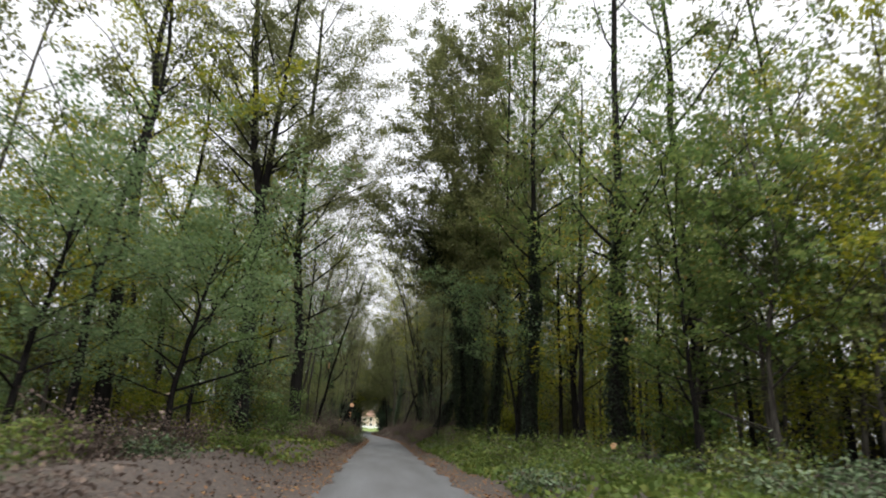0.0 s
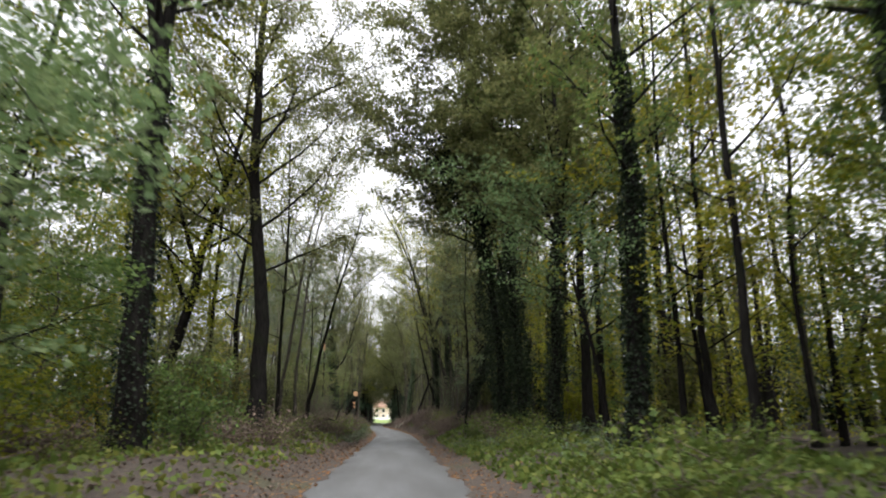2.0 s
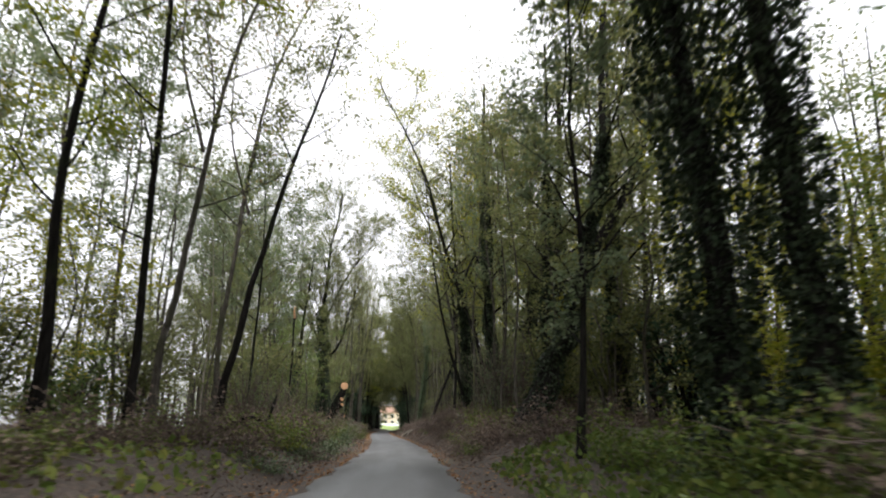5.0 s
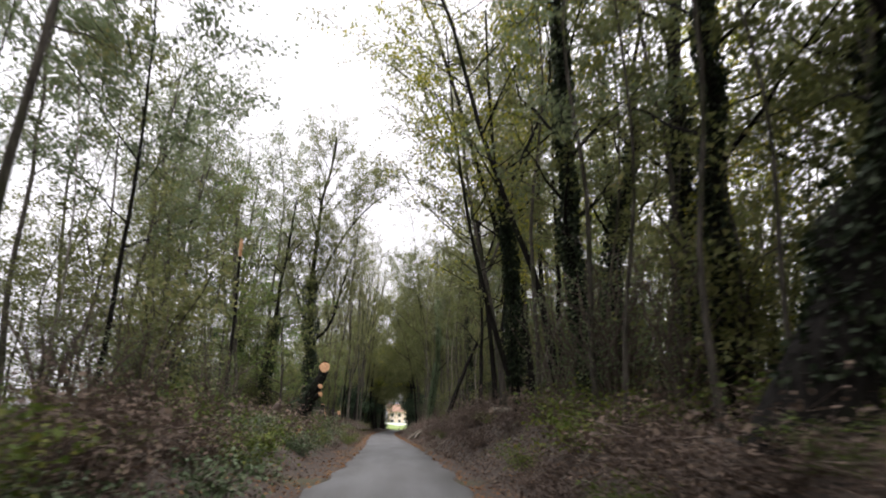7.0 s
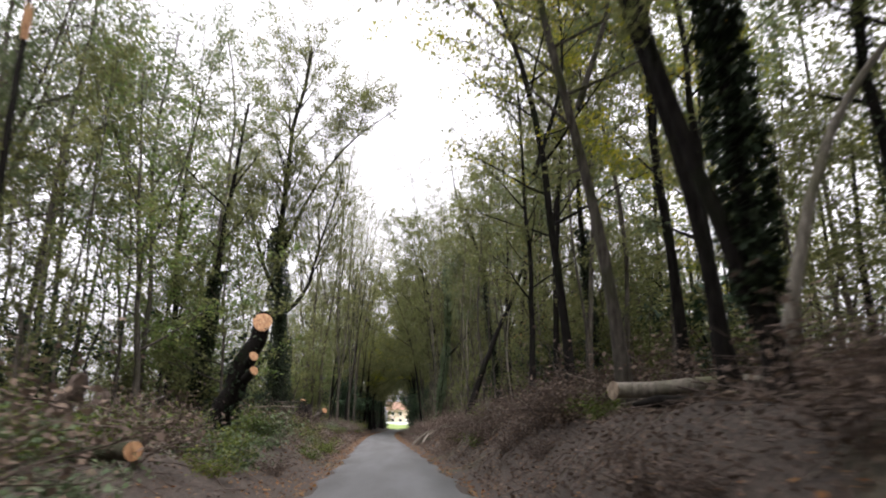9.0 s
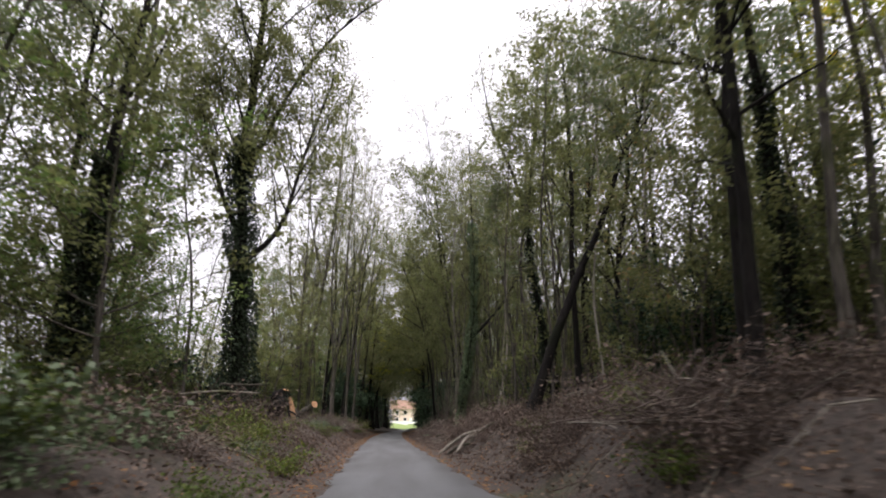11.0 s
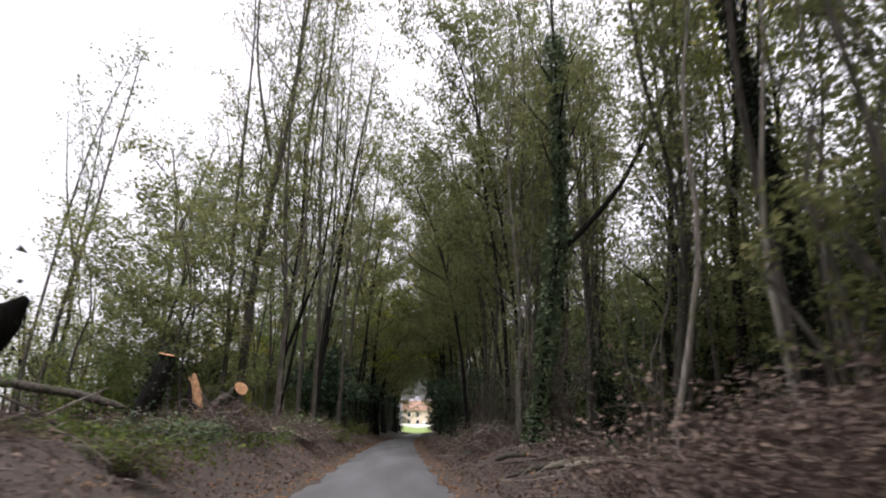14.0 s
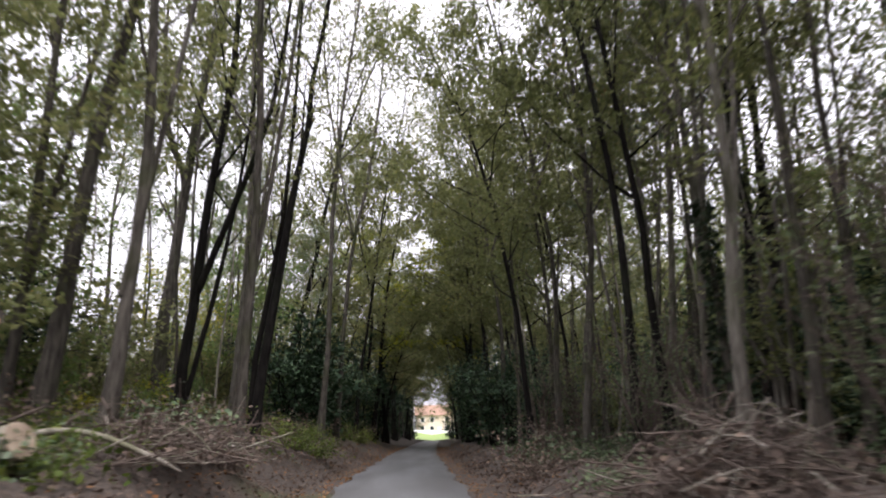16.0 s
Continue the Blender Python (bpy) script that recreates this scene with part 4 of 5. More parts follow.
for nm, lf in (("understorey_tree", LEAF_GREEN), ("understorey_tree", LEAF_YELLOW), ("understorey_tree", LEAF_OLIVE)):
    UNDER.append(tree(nm, [(0, 0, -0.12), (0.2, 0.1, 2.5), (-0.2, -0.2, 5), (0.4, 0.2, 8)], 0.16, "low leafy tree of the understorey with level sprays", lf, BARK_GREY, start=0.12, spread=3.0, limbs=18, twig=11.0, leaf=0.155,
                      group="understorey of the wood", local=True, rise=0.3, droop=0.05))


def understorey(count, x0, x1, y0, y1, kinds, low=0.8, high=1.25):
    for _ in range(count):
        for _ in range(30):
            x, y = wood_rng.uniform(x0, x1), wood_rng.uniform(y0, y1)
            if all((x - q[0]) ** 2 + (y - q[1]) ** 2 > 5 for q in spots):
                break
        spots.append((x, y))
        s = wood_rng.uniform(low, high)
        copy_thing(UNDER[wood_rng.choice(kinds)], pose(x, y, on_ground(x, y), 0, 0, wood_rng.uniform(0, 360)) @ Matrix.Diagonal((s, s, s, 1)))


understorey(6, 10.5, 18, 17, 62, (0, 1, 1, 1))
understorey(11, 9, 16, 64, 126, (2, 2, 2))
understorey(11, 8, 17, 126, 186, (2, 2, 0))
understorey(13, -9.5, -19, 22, 66, (0, 1, 1, 2))
understorey(6, -9, -17, 70, 104, (0, 2, 2))
understorey(9, -10, -18, 106, 128, (2, 2, 0), 0.8, 1.1)
understorey(4, -14, -22, 150, 170, (2, 1), 0.8, 1.1)
understorey(9, 10, 20, 84, 160, (2, 2, 0), 0.8, 1.15)
understorey(8, 9.5, 15, 16, 34, (0, 0, 2), 0.9, 1.3)
understorey(8, -8, -18, 160, 200, (2, 1, 0))
understorey(3, -9, -15, 160, 178, (2, 2, 0), 1.0, 1.3)
understorey(2, 12, 15, 48, 58, (1, 0, 1), 0.9, 1.1)
understorey(3, 10.5, 14, 66, 80, (2, 1), 1.0, 1.3)
understorey(5, -10, -16, 14, 64, (0, 0, 1), 0.9, 1.35)
understorey(3, -9, -16, 78, 104, (2, 0, 2), 0.85, 1.2)
understorey(4, -9, -16, 138, 166, (2, 0, 2), 0.8, 1.1)
for x, y, k, size in ((-7.6, 104.5, 2, 1.2), (-10.2, 108.5, 0, 1.3), (-10.5, 141.5, 2, 1.35), (-12.5, 146.0, 0, 1.1)):
    copy_thing(UNDER[k], pose(x, y, on_ground(x, y), 0, 0, 37 * y) @ Matrix.Diagonal((size, size, size, 1)))
for x, y, k in ((-3.6, 263, 2), (5.0, 264, 2), (-4.9, 252, 0), (5.8, 251, 2), (-4.6, 240, 2), (5.0, 238, 0)):
    copy_thing(UNDER[k], pose(x, y, on_ground(x, y), 0, -6 if x > 0 else 6, 50 * y) @ Matrix.Diagonal((1.5, 1.3, 1.6, 1)))
ARCHING = tree("arching_tree", [(0, 0, -0.12), (0.5, 0, 4), (2.0, 0, 9), (4.2, 0, 13)], 0.26, ARCH, LEAF_OLIVE, BARK_DARK, start=0.3, spread=4.4, limbs=20, twig=11.0, leaf=0.19, group="trees closing over the lane", local=True, rise=0.25)
for k in range(11):
    y, side = 196 + 6.2 * k, (-1) ** k
    x = float(road_x(y)) + side * wood_rng.uniform(4.0, 5.0)
    copy_thing(ARCHING, pose(x, y, on_ground(x, y), 0, 0, (180 if side > 0 else 0) + wood_rng.uniform(-20, 20)) @ Matrix.Diagonal((1, 1, wood_rng.uniform(0.95, 1.25), 1)))
for k in range(12):
    for side, near, far in ((1, 4.6, 8.5), (-1, 6.5, 9.5)):
        if (side < 0 and (k % 2 or k < 6)) or (side > 0 and k < 6 and k % 2):
            continue
        y = 146 + 4.4 * k + wood_rng.uniform(-1, 1)
        x = float(road_x(y)) + side * wood_rng.uniform(near, far)
        copy_thing(ARCHING, pose(x, y, on_ground(x, y), 0, 0, (180 if side > 0 else 0) + wood_rng.uniform(-60, 60)) @ Matrix.Diagonal((1.0, 1.0, wood_rng.uniform(1.3, 1.7), 1)))
ARCHING.location = (-4.9, 193, on_ground(-4.9, 193))
for k, o in enumerate(UNDER):
    o.location = (16 + 3 * k, 190 + 2 * k, on_ground(16 + 3 * k, 190 + 2 * k))
for o in masters:
    o.location = (wood_rng.uniform(14, 28), wood_rng.uniform(215, 258), 0.2)
    o.location.z = on_ground(o.location.x, o.location.y)

# ---- undergrowth: a few kinds of bush, each grown once ----


def bush(name, label, height, reach, stems, count, leaf, mat, wood, seed, flat=0.4, category="bush", low=0.1):
    """A bush of bent stems with leaves all along them, standing at the origin."""
    rng = np.random.default_rng(seed)
    root = new(name)
    tagged(root, label, category, "undergrowth of the wood")
    twigs, foliage, pts = Geo(), Geo(), []
    per = count // (stems * 4)
    for k in range(stems):
        a = 6.28 * k / stems + rng.uniform(-0.5, 0.5)
        out = reach * rng.uniform(0.35, 1.0)
        top = np.array((math.cos(a) * out, math.sin(a) * out, height * rng.uniform(0.55, 1.0)))
        s = np.linspace(0, 1, 6)[:, None]
        path = np.array((math.cos(a) * 0.12, math.sin(a) * 0.12, -0.1)) + s * top * np.array((1, 1, 0)) * s ** 0.5 + np.array((0, 0, 1.0)) * top[2] * s ** 0.8
        path += rng.normal(scale=0.04 * height, size=(6, 3)) * s
        twigs.tube(path[::2] if height < 2 else path, np.linspace(0.03, 0.007, 3 if height < 2 else 6) * (0.5 + 0.25 * height), 3)
        for q in range(4):
            f = low + (1 - low) * (q + rng.uniform(0, 1)) / 4
            b0 = np.array([np.interp(f * 5, range(6), path[:, c]) for c in range(3)])
            w = rng.normal(size=3) * np.array((1, 1, 0.5)) + np.array((math.cos(a), math.sin(a), 0.3)) * 0.6
            w /= np.linalg.norm(w)
            l2 = reach * rng.uniform(0.3, 0.7)
            if q % 2:
                twigs.tube(b0 + np.linspace(0, l2, 2)[:, None] * w, (0.012, 0.005), 3)
            at = rng.uniform(0, 1.1, per)[:, None]
            pts.append(b0 + l2 * at * w + rng.normal(scale=0.14 * reach, size=(per, 3)) * np.array((1, 1, 0.7)))
    p = np.concatenate(pts)
    p[:, 2] = np.maximum(p[:, 2], 0.03)
    foliage.leaves(p, leaf, rng, flat, None, 0.4, height > 1.5)
    tagged(part("brushwood", twigs.mesh("brushwood", wood, True), root), kind="stuff")
    part("foliage", foliage.mesh("foliage", mat), root)
    return root


BUSHES = {
    "shrub": bush("shrub", "leafy green shrub of the undergrowth", 3.4, 1.8, 9, 2400, 0.15, LEAF_GREEN, BARK_GREY, 11),
    "olive": bush("shrub", "tall thin olive-green shrub", 5.2, 2.0, 10, 2700, 0.16, LEAF_OLIVE, BARK_GREY, 12),
    "yellow": bush("shrub", "yellow-green shrub of the undergrowth", 2.6, 1.6, 8, 1900, 0.14, LEAF_YELLOW, TWIG_BROWN, 13),
    "bramble": bush("bramble", "low tangled bramble with green and yellow leaves", 0.9, 1.3, 12, 1200, 0.10, LEAF_FERN, TWIG_BROWN, 14),
    "brown": bush("dead_brush", "heap of brown dead brushwood and withered leaves", 1.1, 1.5, 20, 800, 0.10, LEAF_DEAD, TWIG_BROWN, 15),
    "far_holly": bush("holly_bush", "dense dark evergreen bush under the trees", 6.0, 2.3, 10, 800, 0.40, LEAF_YEW, BARK_DARK, 19),
    "holly": bush("holly_bush", "dense dark evergreen bush under the trees", 6.0, 2.3, 12, 2400, 0.20, LEAF_YEW, BARK_DARK, 16),
    "thin": bush("sapling", "bare thin sapling with a few leaves", 6.5, 1.2, 5, 900, 0.13, LEAF_OLIVE, BARK_ASH, 17),
    "dead_shrub": bush("dead_shrub", "tall tangled grey half-dead shrub beside the lane", 4.4, 1.6, 18, 1300, 0.09, LEAF_GREY, TWIG_BROWN, 20),
    "fern": bush("ivy_patch", "dark low ivy and weeds on the wood floor", 0.7, 1.6, 12, 1100, 0.11, LEAF_IVY_PALE, TWIG_BROWN, 18),
}
bush_rng = random.Random(21)


def plant(kind, x, y, s=1.0, high=1.0):
    m = pose(x, y, on_ground(x, y) - 0.03, 0, 0, bush_rng.uniform(0, 360)) @ Matrix.Diagonal((s, s, s * high, 1))
    return copy_thing(BUSHES[kind], m)


def thicket(count, kinds, near, far, y0, y1, side, low=0.75, high=1.25, power=1.0):
    """Bushes beside the lane, between two distances from its middle."""
    for _ in range(count):
        y = bush_rng.uniform(y0, y1)
        x = float(road_x(y)) + side * (near + (far - near) * bush_rng.random() ** power)
        kind, size = bush_rng.choice(kinds), bush_rng.uniform(low, high)
        if not (side > 0 and 80 < y < 85.5 and kind == "brown"):
            plant(kind, x, y, size)


# right side
thicket(13, ("shrub", "yellow", "olive", "yellow"), 8.5, 20, 16, 62, 1, 0.9, 1.5)
thicket(16, ("bramble", "bramble", "fern"), 3.6, 8, 14, 48, 1, 0.7, 1.1)
thicket(6, ("olive", "brown", "thin"), 6.0, 9, 65, 72, 1)
thicket(12, ("brown", "bramble"), 3.0, 6, 44, 72, 1, 0.6, 1.0)
thicket(26, ("brown",), 2.9, 5.4, 64, 122, 1, 0.5, 0.85)
thicket(26, ("brown",), 5.0, 10, 64, 122, 1, 0.7, 1.2)
thicket(14, ("brown",), 2.8, 5.0, 74, 92, 1, 0.5, 0.8)
thicket(12, ("brown",), 2.8, 5.5, 100, 122, 1, 0.5, 0.8)
thicket(14, ("olive", "holly", "holly"), 9.5, 18, 64, 125, 1, 0.9, 1.2)
thicket(14, ("thin",), 5.5, 9, 95, 178, 1, 0.8, 1.3)
thicket(20, ("brown", "fern"), 4.6, 9, 128, 178, 1, 0.7, 1.1)
thicket(22, ("holly", "holly", "olive"), 10, 19, 122, 190, 1, 0.9, 1.2)
# left side
thicket(16, ("shrub", "yellow", "olive"), 7.5, 15, 22, 66, -1)
thicket(18, ("brown", "brown", "bramble"), 3.0, 7, 38, 72, -1, 0.6, 1.0)
thicket(7, ("olive", "brown", "thin"), 5.0, 9, 66, 88, -1)
thicket(18, ("brown", "bramble", "fern", "fern"), 3.0, 9, 70, 93, -1, 0.5, 0.85)
thicket(16, ("bramble", "brown", "brown"), 3.2, 8, 66, 100, -1, 0.6, 1.0)
thicket(14, ("brown", "bramble"), 3.2, 10, 96, 118, -1, 0.6, 1.1)
thicket(12, ("olive", "holly", "shrub"), 10, 18, 96, 150, -1)
thicket(16, ("shrub", "yellow", "olive", "brown"), 5.0, 15, 140, 182, -1)
thicket(14, ("brown", "bramble"), 3.4, 8, 138, 180, -1, 0.7, 1.1)
thicket(16, ("bramble", "brown", "brown", "shrub"), 3.4, 11, 8, 40, -1, 0.6, 1.0)
thicket(16, ("brown", "bramble", "brown"), 3.0, 8, 54, 74, -1, 0.5, 0.8)
thicket(14, ("bramble", "fern", "brown"), 3.6, 11, 8, 20, -1, 0.6, 1.0)
thicket(9, ("bramble", "fern"), 7.5, 14, 9, 22, 1, 0.7, 1.1)
thicket(12, ("yellow", "olive", "shrub"), 13, 21, 15, 70, -1, 1.0, 1.6)
thicket(12, ("brown",), 2.9, 6, 98, 124, -1, 0.35, 0.6)
thicket(14, ("olive", "yellow", "shrub"), 7, 20, 168, 200, -1, 1.0, 1.6)
thicket(10, ("holly", "olive"), 5.0, 8, 176, 200, -1, 0.8, 1.2)
thicket(10, ("holly", "olive"), 4.6, 8, 172, 200, 1, 0.8, 1.2)
thicket(10, ("fern", "bramble", "brown"), 4.2, 9, 127.5, 140, -1, 0.4, 0.75)
thicket(16, ("brown", "brown", "bramble"), 3.4, 9, 136, 160, -1, 0.4, 0.8)
thicket(10, ("brown", "fern"), 3.0, 8, 134, 160, 1, 0.5, 0.9)
thicket(22, ("far_holly",), 17, 27, 60, 180, 1, 1.1, 1.7)
thicket(10, ("far_holly", "olive"), 18, 26, 16, 60, 1, 0.9, 1.3)
thicket(9, ("holly", "holly", "far_holly"), 4.2, 6.4, 158, 186, -1, 0.8, 1.1)
thicket(8, ("holly", "far_holly"), 4.4, 7, 166, 186, 1, 0.8, 1.1)
thicket(12, ("olive", "shrub", "yellow"), 8, 15, 144, 164, -1, 0.8, 1.2)
thicket(8, ("holly", "olive"), 9, 16, 104, 126, -1, 0.8, 1.1)
thicket(34, ("brown", "brown", "bramble"), 2.5, 4.2, 54, 122, 1, 0.35, 0.6)
thicket(34, ("brown", "bramble", "fern"), 2.5, 4.6, 36, 128, -1, 0.35, 0.65)
thicket(16, ("bramble", "fern"), 2.8, 5.5, 8, 50, 1, 0.4, 0.7)
thicket(26, ("bramble", "fern", "brown"), 2.9, 9, 124, 162, -1, 0.5, 0.9)
thicket(10, ("yellow", "shrub"), 5.5, 10, 141, 165, -1, 0.35, 0.6)
thicket(12, ("bramble", "fern"), 2.6, 6, 60, 100, -1, 0.5, 0.9)
thicket(7, ("dead_shrub",), 4.0, 5.8, 68, 80, 1, 0.7, 1.0)
thicket(5, ("dead_shrub",), 4.6, 6.4, 68, 82, -1, 0.5, 0.8)
thicket(8, ("dead_shrub",), 5.0, 9.0, 128, 160, 1, 0.7, 1.1)
# dark sides of the far end of the lane
for k in range(20):
    y = 186 + k * 4.1
    for side in (-1, 1):
        if bush_rng.random() < 0.9:
            plant("far_holly", float(road_x(y)) + 0.4 + side * bush_rng.uniform(5.2, 7.4), y, bush_rng.uniform(0.8, 1.25), 1.2)
for x, y in ((-3.5, 257), (3.7, 259), (-3.7, 262), (3.6, 264)):
    plant("far_holly", float(road_x(y)) + x, y, 0.7)
for k, o in enumerate(BUSHES.values()):
    o.location = (12 + 1.9 * k, 196 + 2.3 * (k % 3), on_ground(12 + 1.9 * k, 196 + 2.3 * (k % 3)))



def far_wood(name, x0, x1, y0, y1, count, top, seed, mat, leaf=0.28, per=50):
    """The closed edge of the wood far back: clumps of leaves round many thin trunks."""
    rg = np.random.default_rng(seed)
    trunks, crown, pts = Geo(), Geo(), []
    for _ in range(count):
        x, y, h = rg.uniform(x0, x1), rg.uniform(y0, y1), top * rg.uniform(0.7, 1.25)
        z = on_ground(x, y)
        trunks.tube([(x, y, z - 0.1), (x + rg.normal() * 0.3, y, z + h * 0.5), (x + rg.normal() * 0.6, y, z + h)], (0.16, 0.11, 0.03), 5)
        for _ in range(int(h * 1.15)):
            c = np.array((x, y, z)) + rg.normal(size=3) * np.array((1.3, 1.3, 0)) + np.array((0, 0, h * rg.uniform(0.02, 1.0)))
            pts.append(c + rg.normal(size=(per, 3)) * np.array((0.8, 0.8, 0.5)))
    p = np.concatenate(pts)
    p[:, 2] = np.maximum(p[:, 2], ground_z(p[:, 0], p[:, 1]) + 0.05)
    crown.leaves(p, leaf, rg, 0.4, None, 0.4, True)
    root = new(name)
    tagged(root, "dense dark wood far behind the nearer trees", "woodland", kind="stuff")
    tagged(part("trunk", trunks.mesh("trunk", BARK_DARK, True), root), kind="stuff")
    tagged(part("foliage", crown.mesh("foliage", mat), root), kind="stuff")


far_wood("far_wood", 22, 34, 20, 250, 200, 16, 61, LEAF_OLIVE)
far_wood("far_wood", 21, 30, 20, 250, 120, 6, 62, LEAF_YEW)
far_wood("far_wood", -30, -21, 20, 84, 55, 13, 63, LEAF_OLIVE)
far_wood("far_wood", 9, 23, 178, 236, 95, 14, 64, LEAF_OLIVE)
far_wood("far_wood", 15, 23, 112, 178, 75, 13, 65, LEAF_OLIVE)
far_wood("far_wood", 10, 22, 150, 215, 70, 5, 66, LEAF_YEW)
far_wood("far_wood", 12, 23, 124, 168, 45, 7, 68, LEAF_YEW)
far_wood("far_wood", -20, -9, 184, 236, 60, 13, 67, LEAF_OLIVE)
far_wood("far_wood", 14, 23, 4, 66, 24, 6, 71, LEAF_YELLOW, 0.19, 75)
far_wood("far_wood", 12.5, 21, 42, 76, 22, 8, 76, LEAF_YELLOW, 0.19, 75)
far_wood("far_wood", 12, 20, 134, 164, 26, 10, 77, LEAF_OLIVE, 0.19, 75)
far_wood("far_wood", 13, 22, 60, 126, 20, 7, 72, LEAF_OLIVE, 0.19, 75)
far_wood("far_wood", -23, -14, 8, 66, 22, 6, 73, LEAF_GREEN, 0.19, 75)
far_wood("far_wood", -34, -22, 84, 140, 28, 5, 74, LEAF_GREY, 0.22, 60)
far_wood("far_wood", -36, -20, 146, 216, 60, 8, 75, LEAF_OLIVE, 0.24, 60)

# ---- leaf litter, weeds and fallen twigs ----
rng = np.random.default_rng(5)


def litter(name, label, count, near, far, y0, y1, mat, size, sides=(-1, 1), lift=0.02, flat=0.85, power=1.0, category="leaves"):
    y = rng.uniform(y0, y1, count)
    off = near + (far - near) * rng.random(count) ** power
    x = road_x(y) + off * rng.choice(sides, count)
    g = Geo()
    z = np.where(np.abs(off) < HALF, 0.035, np.maximum(ground_z(x, y), 0.0 * x - 0.02)) + lift * rng.uniform(0.3, 1.5, count)
    g.leaves(np.stack([x, y, z], 1), size, rng, flat, None, 0.36)
    return tagged(new(name, g.mesh(name, mat)), label, category, kind="stuff")


litter("orange_leaf_litter", "fallen orange-brown leaves along the edges of the lane", 16000, 1.45, 3.4, 8, 200, LEAF_ORANGE, 0.10, power=1.2)
litter("brown_leaf_litter", "brown withered leaves over the banks", 34000, 1.9, 8.0, 30, 180, LEAF_DEAD, 0.085, lift=0.04)
litter("bank_leaf_litter", "brown withered leaves covering the high bank", 26000, 2.0, 7.0, 60, 125, LEAF_DEAD, 0.085, sides=(1,), lift=0.06, flat=0.5)
litter("brush_litter", "brown leaves and chips over the felling ground", 20000, 2.0, 9.0, 94, 168, LEAF_DEAD, 0.085, sides=(-1,), lift=0.07, flat=0.4)
litter("brush_litter", "brown withered leaves over the verge", 16000, 2.0, 10.0, 2, 74, LEAF_DEAD, 0.085, sides=(-1,), lift=0.05, flat=0.4)
litter("brush_litter", "brown leaves and chips beside the lane", 12000, 2.0, 8.0, 122, 172, LEAF_DEAD, 0.085, sides=(1,), lift=0.07, flat=0.4)
litter("grass_tufts", "green grass and weeds on the verge", 20000, 2.4, 8.5, 2, 56, LEAF_FERN, 0.15, sides=(1,), lift=0.12, flat=0.0, category="grass")
litter("weeds", "low green weeds among the felled wood", 9000, 3.2, 12.0, 122, 150, LEAF_FERN, 0.12, sides=(-1,), lift=0.22, flat=0.1, category="weeds")
litter("weeds", "low green weeds on the verge", 5000, 2.8, 9.0, 20, 58, LEAF_FERN, 0.18, sides=(-1,), lift=0.10, flat=0.1, category="weeds")


def twigs(name, label, count, near, far, y0, y1, side, mat):
    g = Geo()
    for _ in range(count):
        y = rng.uniform(y0, y1)
        x = float(road_x(y)) + side * rng.uniform(near, far)
        a, ln = rng.uniform(0, 3.14), rng.uniform(0.3, 1.5)
        d = np.array((math.cos(a), math.sin(a))) * ln / 2
        ends = [(x - d[0], y - d[1]), (x, y), (x + d[0], y + d[1])]
        path = [(px, py, on_ground(px, py) + 0.03 + rng.uniform(0, 0.22)) for px, py in ends]
        g.tube(path, np.array((1.0, 0.8, 0.4)) * rng.uniform(0.004, 0.015), 4)
    return tagged(new(name, g.mesh(name, mat, True)), label, "twigs", kind="stuff")


twigs("fallen_twigs", "fallen grey and brown twigs on the bank", 1500, 2.4, 9.0, 58, 150, 1, TWIG_BROWN)
twigs("fallen_twigs", "fallen grey and brown twigs beside the lane", 1100, 2.6, 9.0, 40, 170, -1, TWIG_BROWN)
twigs("pale_twigs", "pale broken twigs lying on the banks", 300, 2.6, 8.0, 62, 150, 1, BARK_PALE)
twigs("pale_twigs", "pale broken twigs lying beside the lane", 240, 3.0, 9.0, 76, 150, -1, BARK_PALE)

# ---- felled and fallen wood ----


def disc(name, centre, normal, radius, mat, seed=0):
    """A sawn face: an uneven round plate with a shallow bevel."""
    r = np.random.default_rng(seed)
    n = Vector(normal).normalized()
    bm = bmesh.new()
    q = n.to_track_quat("Z", "Y")
    rings = []
    for rad, h in ((1.0, -0.012), (0.96, 0.004), (0.5, 0.008), (0.08, 0.006)):
        ring = []
        for k in range(16):
            a = 6.2832 * k / 16
            w = radius * rad * (1 + 0.05 * math.sin(2 * a + seed) + 0.04 * math.sin(3 * a))
            ring.append(bm.verts.new(Vector(centre) + q @ Vector((math.cos(a) * w, math.sin(a) * w, h + r.normal() * 0.002))))
        rings.append(ring)
    for a, b in zip(rings, rings[1:]):
        for k in range(16):
            bm.faces.new((a[k], a[(k + 1) % 16], b[(k + 1) % 16], b[k]))
    bm.faces.new(rings[-1])
    me = bpy.data.meshes.new(name)
    bm.to_mesh(me)
    bm.free()
    me.materials.append(mat)
    return me


